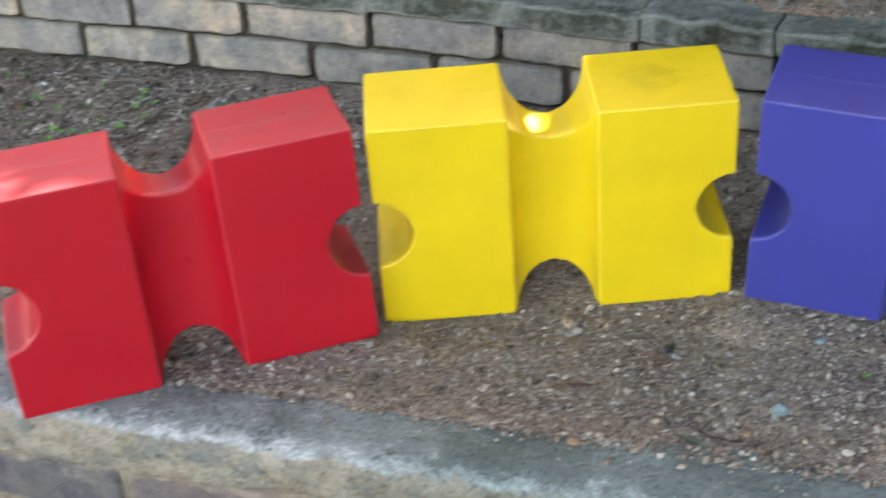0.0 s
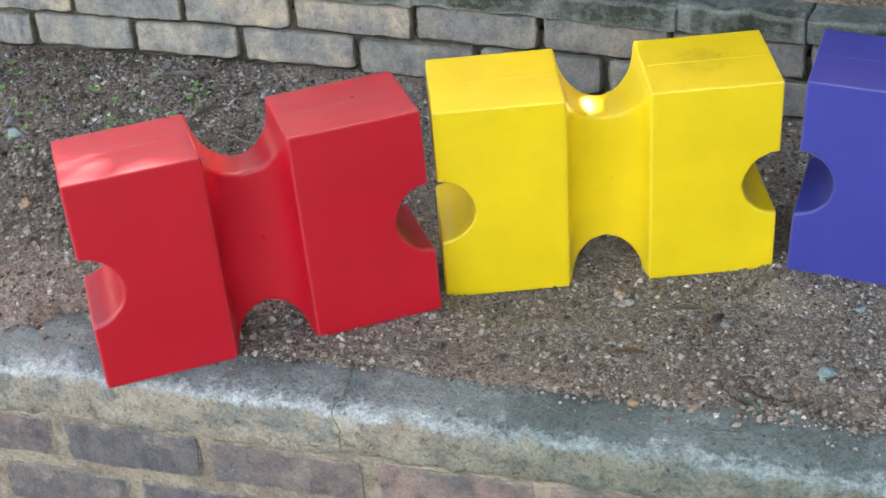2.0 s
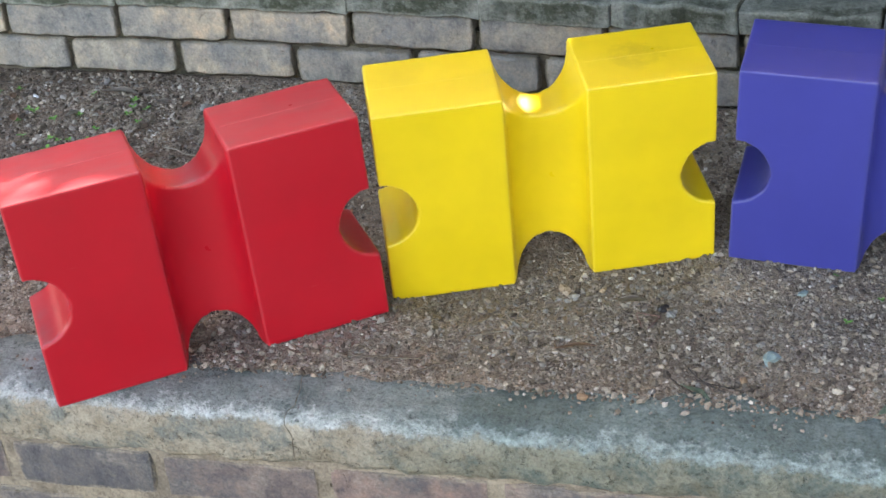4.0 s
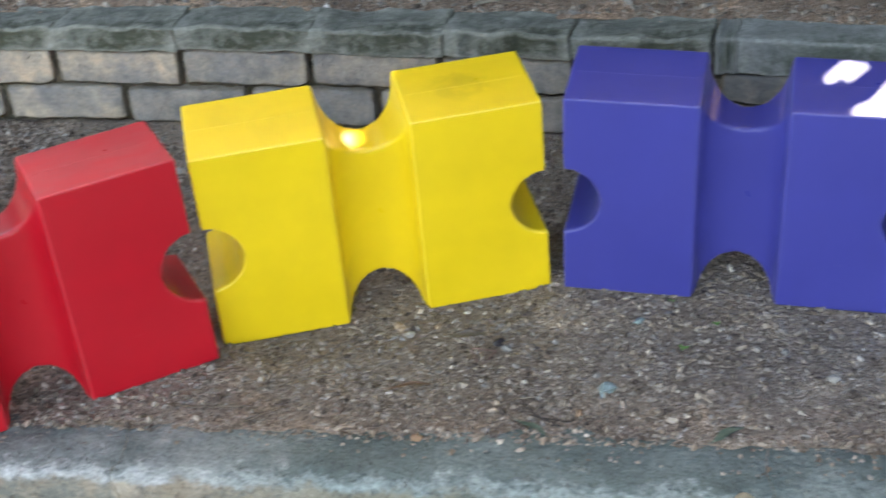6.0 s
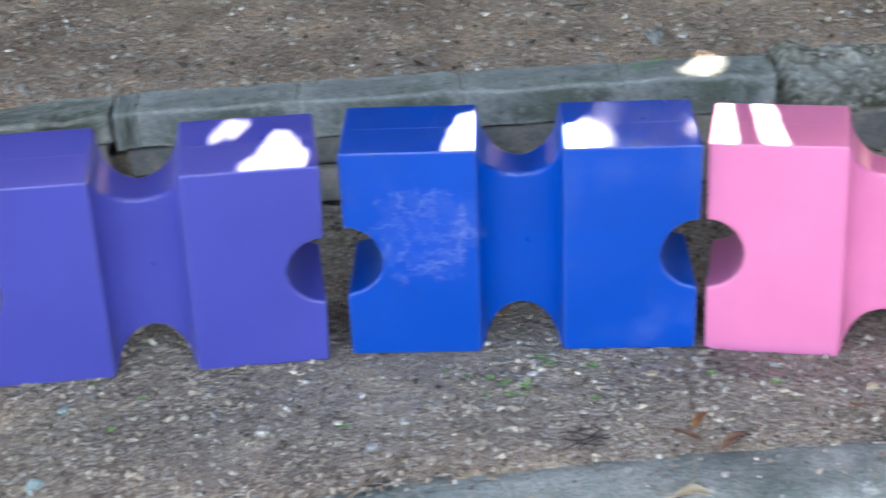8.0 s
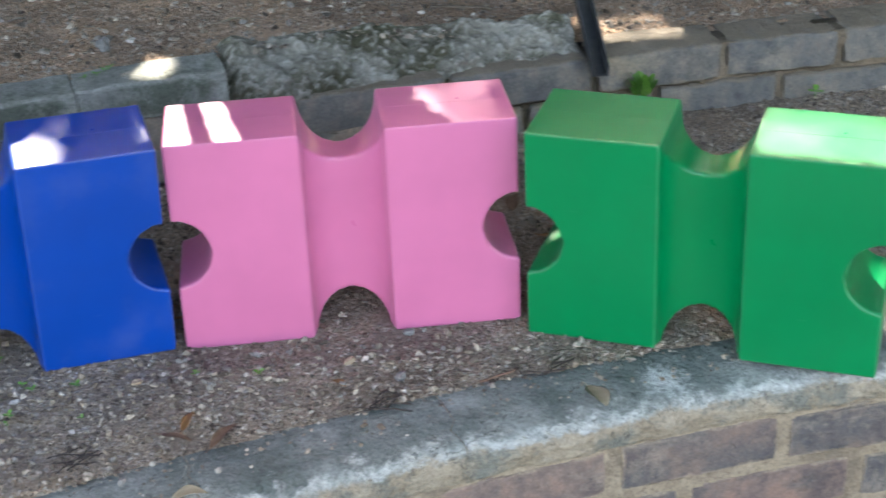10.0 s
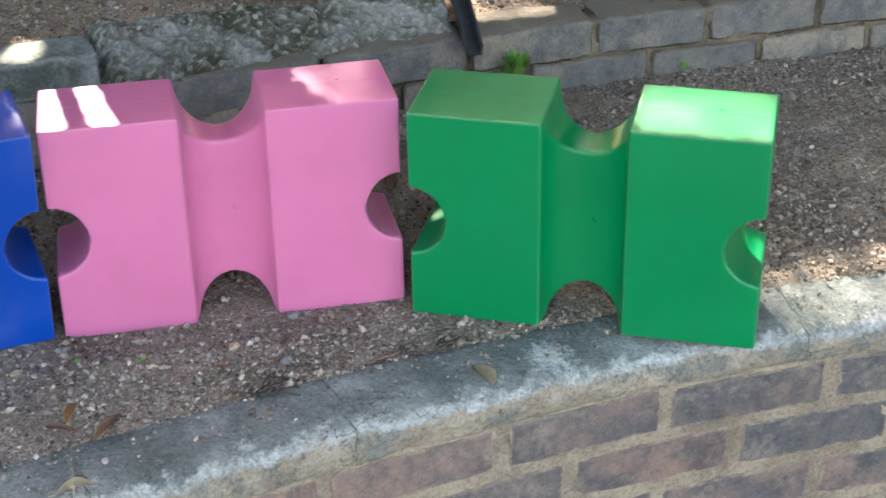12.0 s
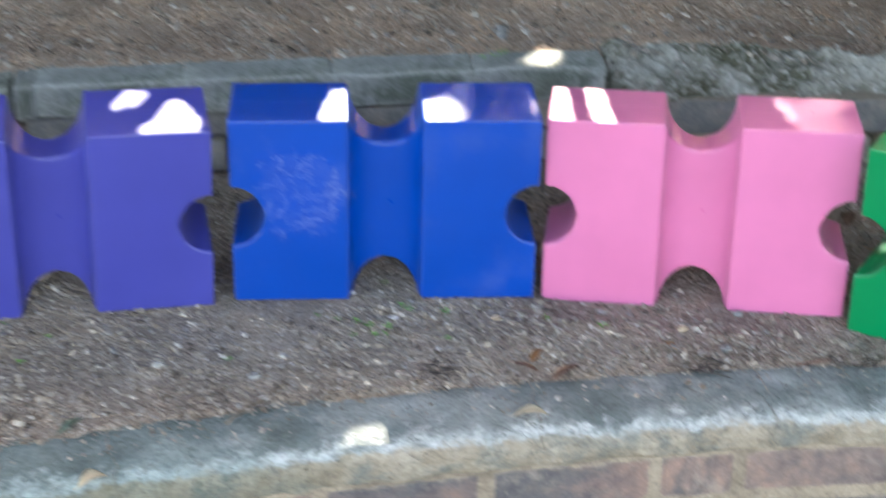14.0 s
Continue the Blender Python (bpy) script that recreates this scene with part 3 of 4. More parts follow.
def build_rock():
    """The lumpy pale slab of rock and mortar that fills the gap in the rear wall's top course."""
    nu, nv = 170, 70
    verts = np.zeros((nu, nv, 3))
    for i in range(nu):
        u = i / (nu - 1)
        x = 0.735 + 0.65 * u
        end = min(u, 1 - u, 0.06) / 0.06
        crest = 0.214 - 0.038 * u + 0.008 * fbm(x, 0, 1, 9)
        for j in range(nv):
            v = j / (nv - 1)
            # over the back, down the sloping top, then down the face
            if v < 0.6:
                d, z = 0.125 - 0.105 * v / 0.6, crest - (0.05 + 0.012 * u) * (v / 0.6) ** 1.6
            else:
                w = (v - 0.6) / 0.4
                d, z = 0.02 - 0.016 * math.sin(w * 2.2) * (1 - 0.8 * u) + 0.02 * u * w, crest - 0.05 - 0.012 * u - 0.11 * w
            lump = 0.018 * fbm(x, d, z, 9) + 0.008 * fbm(x, d, z, 24) + 0.006 * fbm(x, d, z, 60)
            px, py = off(wall_y, x, d - lump * 0.7)
            verts[i, j] = (px, py, z + lump * 0.9 - 0.02 * (1 - end) ** 2)
    ob = new("rock_slab", raw_mesh("rock_slab", verts.reshape(-1, 3), grid_faces(nu, nv)[:, ::-1], M_ROCK, True))
    tagged(ob, "pale lumpy weathered rock set in the rear wall", "rock")


def build_end_walls():
    """Plain walls that close the terrace off at its ends and behind."""
    for name, lo, hi in (("wall_west", (-3.55, -0.80, -0.46), (-3.0, 2.45, 0.18)), ("wall_east", (3.0, -1.25, -0.46), (3.55, 2.45, 0.16)), ("wall_far_west", (-30.0, 2.32, -0.46), (-3.56, 2.50, 0.24)), ("wall_far_east", (3.56, 2.32, -0.46), (30.0, 2.50, 0.24))):
        bm = bmesh.new()
        bmesh.ops.create_cube(bm, size=1)
        for v in bm.verts:
            v.co = Vector([a + (b - a) * (c + 0.5) for a, b, c in zip(lo, hi, v.co)])
        bmesh.ops.bevel(bm, geom=list(bm.edges), offset=0.01, segments=2, affect="EDGES")
        thing(name, bm, M_MORTAR, "plain rendered wall closing the raised bed", "wall", kind="structure")


build_ground()
build_end_walls()
build_soil_strip()
build_upper_terrace()
build_coping()
build_front_wall()
build_rear_wall()
build_rock()


# ---- play blocks ----
def shaped_block():
    """A box with half-round channels through top, foot and ends and an upright groove front and back, rounded like moulded plastic."""
    def solid(bm):
        me = bpy.data.meshes.new("cut")
        bm.to_mesh(me)
        bm.free()
        return new("cut", me)

    bm = bmesh.new()
    bmesh.ops.create_cube(bm, size=1)
    for v in bm.verts:
        v.co = Vector((v.co.x * BLOCK_W, (v.co.y + 0.5) * BLOCK_D, (v.co.z + 0.5) * BLOCK_H))
    body = solid(bm)
    tools = []

    def cut(radius, m, squash=1.0):
        c = bmesh.new()
        bmesh.ops.create_cone(c, cap_ends=True, segments=72, radius1=radius, radius2=radius, depth=1.0)
        for v in c.verts:
            v.co.y *= squash
        bmesh.ops.transform(c, matrix=m, verts=c.verts)
        tools.append(solid(c))

    for z, r in ((0, GROOVE * 0.93), (BLOCK_H, GROOVE)):
        cut(r, pose(0, BLOCK_D / 2, z, 90))
    for x in (-1, 1):
        cut(NOTCH, pose(x * BLOCK_W / 2, BLOCK_D / 2, BLOCK_H / 2 - 0.006, 90))
    for y in (0, BLOCK_D):
        cut(GROOVE, pose(0, y, BLOCK_H / 2), 0.80)
    for k in tools:
        b = body.modifiers.new("cut", "BOOLEAN")
        b.operation, b.solver, b.object = "DIFFERENCE", "EXACT", k
    r = body.modifiers.new("round", "REMESH")
    r.mode, r.voxel_size, r.use_smooth_shade = "VOXEL", 0.0036, True
    s = body.modifiers.new("soften", "SMOOTH")
    s.factor, s.iterations = 0.5, 4
    bpy.context.view_layer.update()
    me = bpy.data.meshes.new_from_object(body.evaluated_get(bpy.context.evaluated_depsgraph_get()))
    for ob in (*tools, body):
        old = ob.data
        bpy.data.objects.remove(ob)
        bpy.data.meshes.remove(old)
    me.name = "play_block"
    for p in me.polygons:
        p.use_smooth = True
    return me


def build_blocks():
    me = shaped_block()
    kinds = [
        (plastic("red plastic", (0.49, 0.007, 0.019), 0.7, 0.0), "glossy red moulded plastic play block, dusty painted-on top sheen, on the coping edge"),
        (plastic("yellow plastic", (0.86, 0.615, 0.010), 0.0, 0.0, stain=(0.15, 0.085, 0.324)), "bright yellow moulded plastic play block with smudged top, on soil"),
        (plastic("purple plastic", (0.055, 0.058, 0.31), 0.0, 0.0), "violet moulded plastic play block standing on gritty soil"),
        (plastic("blue plastic", (0.0, 0.051, 0.35), 0.0, 0.06, swirl=(-0.135, 0.0, 0.20)), "royal blue moulded plastic play block with whitish scuffs"),
        (plastic("pink plastic", (0.62, 0.175, 0.35), 0.0, 0.0), "candy pink moulded plastic play block standing on soil"),
        (plastic("green plastic", (0.0, 0.215, 0.066), 0.0, 0.0), "emerald green moulded plastic play block at the coping's edge"),
    ]
    for (mat, label), m in zip(kinds, BLOCK_POSES):
        own = me.copy()
        own.materials.clear()
        own.materials.append(mat)
        ob = new("play_block", own)
        ob.matrix_basis = m
        tagged(ob, label, "play block", "play blocks in a row")
        for side in (-1, 1):
            bm = bmesh.new()
            bmesh.ops.create_cube(bm, size=1)
            half = (BLOCK_W / 2 - GROOVE) / 2
            for v in bm.verts:
                v.co = Vector((side * (GROOVE + half) + v.co.x * (2 * half - 0.018), BLOCK_D * 0.5 + v.co.y * 0.0007, BLOCK_H + v.co.z * 0.0004))
            part("mould_seam", bm, mat, ob)


build_blocks()


# ---- unseen tree added to shade the place ----
def block_patch(k, pts):
    """Points on a block's top, given along its width and depth, as places."""
    return [BLOCK_POSES[k] @ Vector((u, v * BLOCK_D, BLOCK_H)) for u, v in pts]


def sun_gaps():
    """Outlines on the ground plane where leaves are cut away to place sun patches."""
    g, w = GROOVE, BLOCK_W / 2
    at = lambda t: g + (w - g) * t
    at2 = lambda t: -w + (w - g) * t
    rings = [
        block_patch(2, [(at(0.34), 0.04), (at(0.55), 0.25), (at(0.70), 0.68), (at(0.80), 0.66), (at(0.95), 0.04)]),
        block_patch(2, [(at(0.20), 0.55), (at(0.36), 0.95), (at(0.44), 0.95), (at(0.28), 0.55)]),
        block_patch(2, [(at(0.36), 0.62), (at(0.50), 0.92), (at(0.55), 0.92), (at(0.42), 0.62)]),
        block_patch(3, [(at2(0.76), 0.05), (at2(0.88), 0.75), (at2(0.98), 0.80), (at2(0.98), 0.05)]),
        block_patch(4, [(at2(0.02), 0.03), (at2(0.01), 0.97), (at2(0.10), 0.97), (at2(0.20), 0.03)]),
        block_patch(4, [(at2(0.41), 0.03), (at2(0.29), 0.97), (at2(0.40), 0.97), (at2(0.55), 0.03)]),
        [Vector((0.185 + 0.055 * math.cos(a), -0.412 + 0.055 * math.sin(a), 0)) for a in np.linspace(0, 6.0, 9)],
        block_patch(5, [(at(0.05), 0.10), (at(0.08), 0.7), (at(0.6), 0.85), (at(0.98), 0.7), (at(0.98), 0.10)]),
        [Vector(p) for p in ((0.575, 0.50, 0.204), (0.61, 0.54, 0.204), (0.63, 0.575, 0.204), (0.64, 0.575, 0.204), (0.655, 0.50, 0.204))],
    ]
    rings.append([BLOCK_POSES[1] @ Vector((u, v * BLOCK_D, BLOCK_H - GROOVE)) for u, v in ((-0.028, 0.35), (-0.026, 0.6), (-0.008, 0.6), (-0.006, 0.35))])
    for k, place, r in ((4, (-0.218, 0.11, 0.115), 0.014), (5, (0.235, 0.12, 0.13), 0.026), (5, (-0.225, 0.12, 0.115), 0.012)):
        c = BLOCK_POSES[k] @ Vector(place)
        rings.append([c + Vector((r * math.cos(a), r * math.sin(a), 0)) for a in np.linspace(0, 5.5, 8)])
    rings.append([Vector((1.02 + 0.05 * math.cos(a), 0.10 + 0.05 * math.sin(a), 0)) for a in np.linspace(0, 5.5, 8)])
    flat = []
    for ring in rings:
        flat.append(np.array([(p.x - TO_SUN.x / TO_SUN.z * p.z, p.y - TO_SUN.y / TO_SUN.z * p.z) for p in ring]))
    return flat


def half_gaps():
    """Outlines where added high leaves veil the gap to place dim sun patches."""
    g, w = GROOVE, BLOCK_W / 2
    at = lambda t: g + (w - g) * t
    at2 = lambda t: -w + (w - g) * t
    rings = [
        block_patch(3, [(at(0.04), 0.04), (at(0.14), 0.5), (at(0.34), 0.95), (at(0.42), 0.9), (at(0.64), 0.04)]),
        block_patch(3, [(at(0.76), 0.98), (at(0.93), 0.98), (at(0.99), 0.45), (at(0.95), 0.10), (at(0.86), 0.40)]),
        block_patch(4, [(at(0.28), 0.98), (at(0.56), 0.05), (at(0.98), 0.05), (at(0.98), 0.98)]),
        block_patch(5, [(at2(0.10), 0.35), (at2(0.15), 0.85), (at2(0.32), 0.80), (at2(0.36), 0.35)]),
        block_patch(5, [(at2(0.46), 0.5), (at2(0.50), 0.9), (at2(0.72), 0.85), (at2(0.62), 0.45)]),
        block_patch(5, [(at(0.05), 0.5), (at(0.05), 0.98), (at(0.98), 0.98), (at(0.98), 0.5)]),
        [Vector(p) for p in ((1.46, 0.46, 0.14), (1.44, 0.56, 0.14), (1.60, 0.54, 0.14), (1.61, 0.43, 0.14))],
        [Vector(p) for p in ((1.47, -0.56, 0), (1.45, -0.40, 0), (1.54, -0.36, 0), (1.90, -0.44, 0), (1.90, -0.62, 0))],
    ]
    return [np.array([(p.x - TO_SUN.x / TO_SUN.z * p.z, p.y - TO_SUN.y / TO_SUN.z * p.z) for p in ring]) for ring in rings]


def inside(points, ring):
    hit = np.zeros(len(points), bool)
    for (x0, y0), (x1, y1) in zip(ring, np.roll(ring, -1, 0)):
        cross = ((y0 > points[:, 1]) != (y1 > points[:, 1]))
        with np.errstate(divide="ignore", invalid="ignore"):
            xi = x0 + (points[:, 1] - y0) * (x1 - x0) / (y1 - y0)
        hit ^= cross & (points[:, 0] < xi)
    return hit


def limb(bm, a, b, ra, rb, rnd, sides=8, steps=7):
    """A tapered, slightly crooked limb from a to b."""
    a, b = Vector(a), Vector(b)
    way = (b - a).normalized()
    side = way.orthogonal().normalized()
    up = way.cross(side)
    rings = []
    for i in range(steps + 1):
        t = i / steps
        bend = 0.0 if i in (0, steps) else 1.0
        c = a.lerp(b, t) + bend * (side * rnd.uniform(-1, 1) + up * rnd.uniform(-1, 1)) * (b - a).length * 0.025
        r = ra + (rb - ra) * t
        rings.append([bm.verts.new(c + r * (side * math.cos(q) + up * math.sin(q)) * rnd.uniform(0.9, 1.1)) for q in (6.2832 * k / sides for k in range(sides))])
    for p, q in zip(rings[:-1], rings[1:]):
        for k in range(sides):
            bm.faces.new((p[k], p[(k + 1) % sides], q[(k + 1) % sides], q[k]))
    bm.faces.new(rings[-1])


def build_tree():
    rnd = random.Random(3)
    rng = np.random.default_rng(8)
    tree = tagged(new("shade_tree"), "unseen leafy tree added to throw dappled shade", "tree")
    tree.location = (0.3, 4.4, 0.2)
    bm = bmesh.new()
    limb(bm, (0, 0, -0.1), (0.1, -0.3, 1.5), 0.2, 0.14, rnd, 12, 10)
    part("trunk", bm, plain("grey bark", (0.12, 0.1, 0.08), (0.22, 0.19, 0.16), 0.9, 20), tree)
    bark = plain("pale bark", (0.16, 0.13, 0.1), (0.26, 0.22, 0.18), 0.9, 20)
    for tip in ((-2.4, -1.2, 1.7), (-1.2, -1.5, 1.8), (0.2, -1.6, 1.9), (1.5, -1.5, 1.8), (2.6, -1.2, 1.7), (0.3, 1.2, 3.0)):
        bm = bmesh.new()
        limb(bm, (0.1, -0.3, 1.45), tip, 0.10, 0.02, rnd)
        part("limb", bm, bark, tree)
    # leaves: dense over the walls, thinner further out; n_over added to dim tops
    n_in, n_out, n_over = 75000, 9000, 27000
    foot = np.concatenate([
        np.stack([rng.uniform(-3.3, 3.3, n_in), rng.uniform(-0.9, 1.3, n_in)], 1),
        np.stack([rng.uniform(-4.5, 4.5, n_out), rng.uniform(-1.6, 4.8, n_out)], 1),
        np.stack([rng.uniform(-3.6, 3.6, n_over), rng.uniform(-6.4, -2.2, n_over)], 1)])
    high = rng.uniform(1.2, 2.0, len(foot))
    high[n_in:] += 1.2
    high[n_in + n_out:] = rng.uniform(2.7, 3.7, n_over)
    slope = np.array([TO_SUN.x / TO_SUN.z, TO_SUN.y / TO_SUN.z])
    centre = np.concatenate([foot + slope * high[:, None], high[:, None]], 1)
    # small leaves added to sharpen the outlines of the sun patches
    fringe = []
    for ring in sun_gaps()[:8] + half_gaps()[:2]:
        low, top = ring.min(0) - 0.075, ring.max(0) + 0.075
        fringe.append(rng.uniform(low, top, (1700, 2)))
    fringe = np.concatenate(fringe)
    near = rng.uniform(1.15, 1.35, len(fringe))
    centre = np.concatenate([centre, np.concatenate([fringe + slope * near[:, None], near[:, None]], 1)])
    low_count = len(centre)
    # high leaves added to soften and dim the half-lit patches
    veil = []
    for ring, thick in zip(half_gaps(), (3400, 2800, 1700, 1500, 1500, 900, 650, 750)):
        low, top = ring.min(0) - 0.10, ring.max(0) + 0.10
        veil.append(rng.uniform(low, top, (int(thick * np.prod(top - low)), 2)))
    veil = np.concatenate(veil)
    far_up = rng.uniform(4.4, 5.4, len(veil))
    centre = np.concatenate([centre, np.concatenate([veil + slope * far_up[:, None], far_up[:, None]], 1)])
    k = len(centre)
    size = np.where(np.arange(k) < len(high), 1.0, np.where(np.arange(k) < low_count, 0.30, 0.55))
    yaw, tip, lean = rng.uniform(0, 6.283, k), rng.normal(0, 0.35, k), rng.normal(0, 0.35, k)
    long, wide = rng.uniform(0.035, 0.065, k), rng.uniform(0.015, 0.026, k)
    long, wide = long * size, wide * size * np.where(size < 1, 1.5, 1.0)
    ax = np.stack([np.cos(yaw) * np.cos(tip), np.sin(yaw) * np.cos(tip), np.sin(tip)], 1)
    ay = np.stack([-np.sin(yaw) * np.cos(lean), np.cos(yaw) * np.cos(lean), np.sin(lean)], 1)
    shape = [(-1.0, 0), (-0.35, 0.9), (0.35, 0.85), (1.0, 0), (0.35, -0.85), (-0.35, -0.9)]
    v = np.stack([centre + ax * (long * a)[:, None] + ay * (wide * b)[:, None] for a, b in shape], 1)
    probe = np.concatenate([v, centre[:, None], (v + centre[:, None]) / 2, (v + np.roll(v, -1, 1)) / 2], 1)
    ground = (probe[..., :2] - slope * probe[..., 2:3]).reshape(-1, 2)
    bad = np.zeros(len(ground), bool)
    for ring in sun_gaps():
        bad |= inside(ground, ring)
    thin = np.zeros(len(ground), bool)
    for ring in half_gaps():
        thin |= inside(ground, ring)
    opened = thin.reshape(k, -1).any(1) & (np.arange(k) < low_count)
    v = v[~(bad.reshape(k, -1).any(1) | opened)]
    n = len(v)
    quads = np.array([(0, 1, 2, 3), (0, 3, 4, 5)])
    faces = (np.arange(n)[:, None, None] * 6 + quads[None]).reshape(-1, 4)
    m = Mat("leaf green", 0.5)
    m.color(m.ramp(m.island(), [(0.0, (0.035, 0.075, 0.02)), (0.6, (0.06, 0.11, 0.03)), (1.0, (0.1, 0.14, 0.05))]))
    crown = new("crown", raw_mesh("crown", v.reshape(-1, 3) - np.array(tree.location), faces, m.m))
    crown.parent = tree


def leaf_cloud(parent, name, centre, reach, count, seed, material):
    """Many small leaves in an uneven ellipsoid."""
    rng = np.random.default_rng(seed)
    p = rng.normal(0, 1, (count, 3))
    p /= np.linalg.norm(p, axis=1)[:, None]
    p *= rng.random((count, 1)) ** 0.4
    lumps = rng.uniform(-1, 1, (60, 3))
    near = np.min(np.linalg.norm(p[:, None] - lumps[None], axis=2), axis=1)
    p = p[near < 0.42] * np.array(reach) + np.array(centre)
    k = len(p)
    ax, ay = rng.normal(0, 1, (k, 3)), rng.normal(0, 1, (k, 3))
    ax /= np.linalg.norm(ax, axis=1)[:, None]
    ay -= ax * (ax * ay).sum(1)[:, None]
    ay /= np.linalg.norm(ay, axis=1)[:, None]
    long, wide = rng.uniform(0.07, 0.12, (k, 1)), rng.uniform(0.03, 0.05, (k, 1))
    v = np.stack([p - ax * long, p + ay * wide, p + ax * long, p - ay * wide], 1)
    ob = new(name, raw_mesh(name, v.reshape(-1, 3), np.arange(k * 4).reshape(-1, 4), material))
    ob.parent = parent


def build_far_trees():
    """Unseen trees, added beyond the terrace and beside the path to cut sky light."""
    m = Mat("dark leaf green", 0.6)
    m.color(m.ramp(m.island(), [(0.0, (0.03, 0.06, 0.018)), (0.6, (0.05, 0.09, 0.028)), (1.0, (0.09, 0.12, 0.045))]))
    bark = plain("brown bark", (0.11, 0.085, 0.065), (0.2, 0.16, 0.125), 0.9, 20)
    spots = [(-6.2, 5.2, 0.2), (-3.4, 5.6, 0.2), (-1.1, 6.6, 0.2), (1.6, 6.4, 0.2), (3.9, 5.2, 0.2), (5.8, 3.4, 0.2), (5.6, 0.8, 0.15), (5.4, -2.4, -0.46), (-6.6, 2.6, 0.2)]
    for i, (x, y, z) in enumerate(spots):
        rnd = random.Random(60 + i)
        tree = tagged(new("unseen_tree"), "unseen bushy dark green tree added to block light", "tree", "trees around the terrace")
        tree.location = (x, y, z)
        bm = bmesh.new()
        limb(bm, (0, 0, -0.1), (0.1, 0.1, 2.2), 0.16, 0.09, rnd, 10, 8)
        part("trunk", bm, bark, tree)
        for q in range(4):
            a = q * 1.57 + rnd.uniform(-0.4, 0.4)
            bm = bmesh.new()
            limb(bm, (0.05, 0.05, 1.2), (1.3 * math.cos(a), 1.3 * math.sin(a), 2.6 + rnd.uniform(-0.3, 0.5)), 0.06, 0.015, rnd)
            part("limb", bm, bark, tree)
        leaf_cloud(tree, "crown", (0, 0, 1.75), (2.0, 1.8, 1.8), 17000, 70 + i, m.m)


build_tree()
build_far_trees()


# ---- grit and litter ----
def pebble_form(round_one):
    """Corners and triangles of a pebble or of a grain."""
    bm = bmesh.new()
    if round_one:
        bmesh.ops.create_icosphere(bm, subdivisions=1, radius=1)
    else:
        bmesh.ops.create_cube(bm, size=1.3)
        bmesh.ops.triangulate(bm, faces=bm.faces)
    v = np.array([p.co[:] for p in bm.verts])
    f = np.array([[p.index for p in q.verts] for q in bm.faces])
    bm.free()
    return v, f


def scatter(name, spots, sizes, label, seed, round_one, sliver=False):
    rng = np.random.default_rng(seed)
    base, tri = pebble_form(round_one)
    n, k = len(spots), len(base)
    shape = base[None] + rng.uniform(-0.32, 0.32, (n, k, 3))
    stretch = np.stack([rng.uniform(0.8, 1.5, n), rng.uniform(0.7, 1.1, n), rng.uniform(0.5, 0.95, n)], 1)
    if sliver:
        stretch = np.stack([rng.uniform(6, 16, n), rng.uniform(0.5, 0.9, n), np.full(n, 0.5)], 1)
    shape = shape * stretch[:, None] * sizes[:, None, None]
    a, tilt = rng.uniform(0, 6.283, n), rng.uniform(-0.6, 0.6, n) * (0.1 if sliver else 1)
    c, s = np.cos(tilt)[:, None], np.sin(tilt)[:, None]
    x, z = shape[..., 0].copy(), shape[..., 2].copy()
    shape[..., 0], shape[..., 2] = c * x - s * z, s * x + c * z
    c, s = np.cos(a)[:, None], np.sin(a)[:, None]
    x, y = shape[..., 0].copy(), shape[..., 1].copy()
    shape[..., 0], shape[..., 1] = c * x - s * y, s * x + c * y
    v = (shape + spots[:, None]).reshape(-1, 3)
    f = (tri[None] + (np.arange(n) * k)[:, None, None]).reshape(-1, 3)
    ob = new(name, raw_mesh(name, v, f, M_PEBBLE, False))
    return tagged(ob, label, "gravel", kind="stuff")


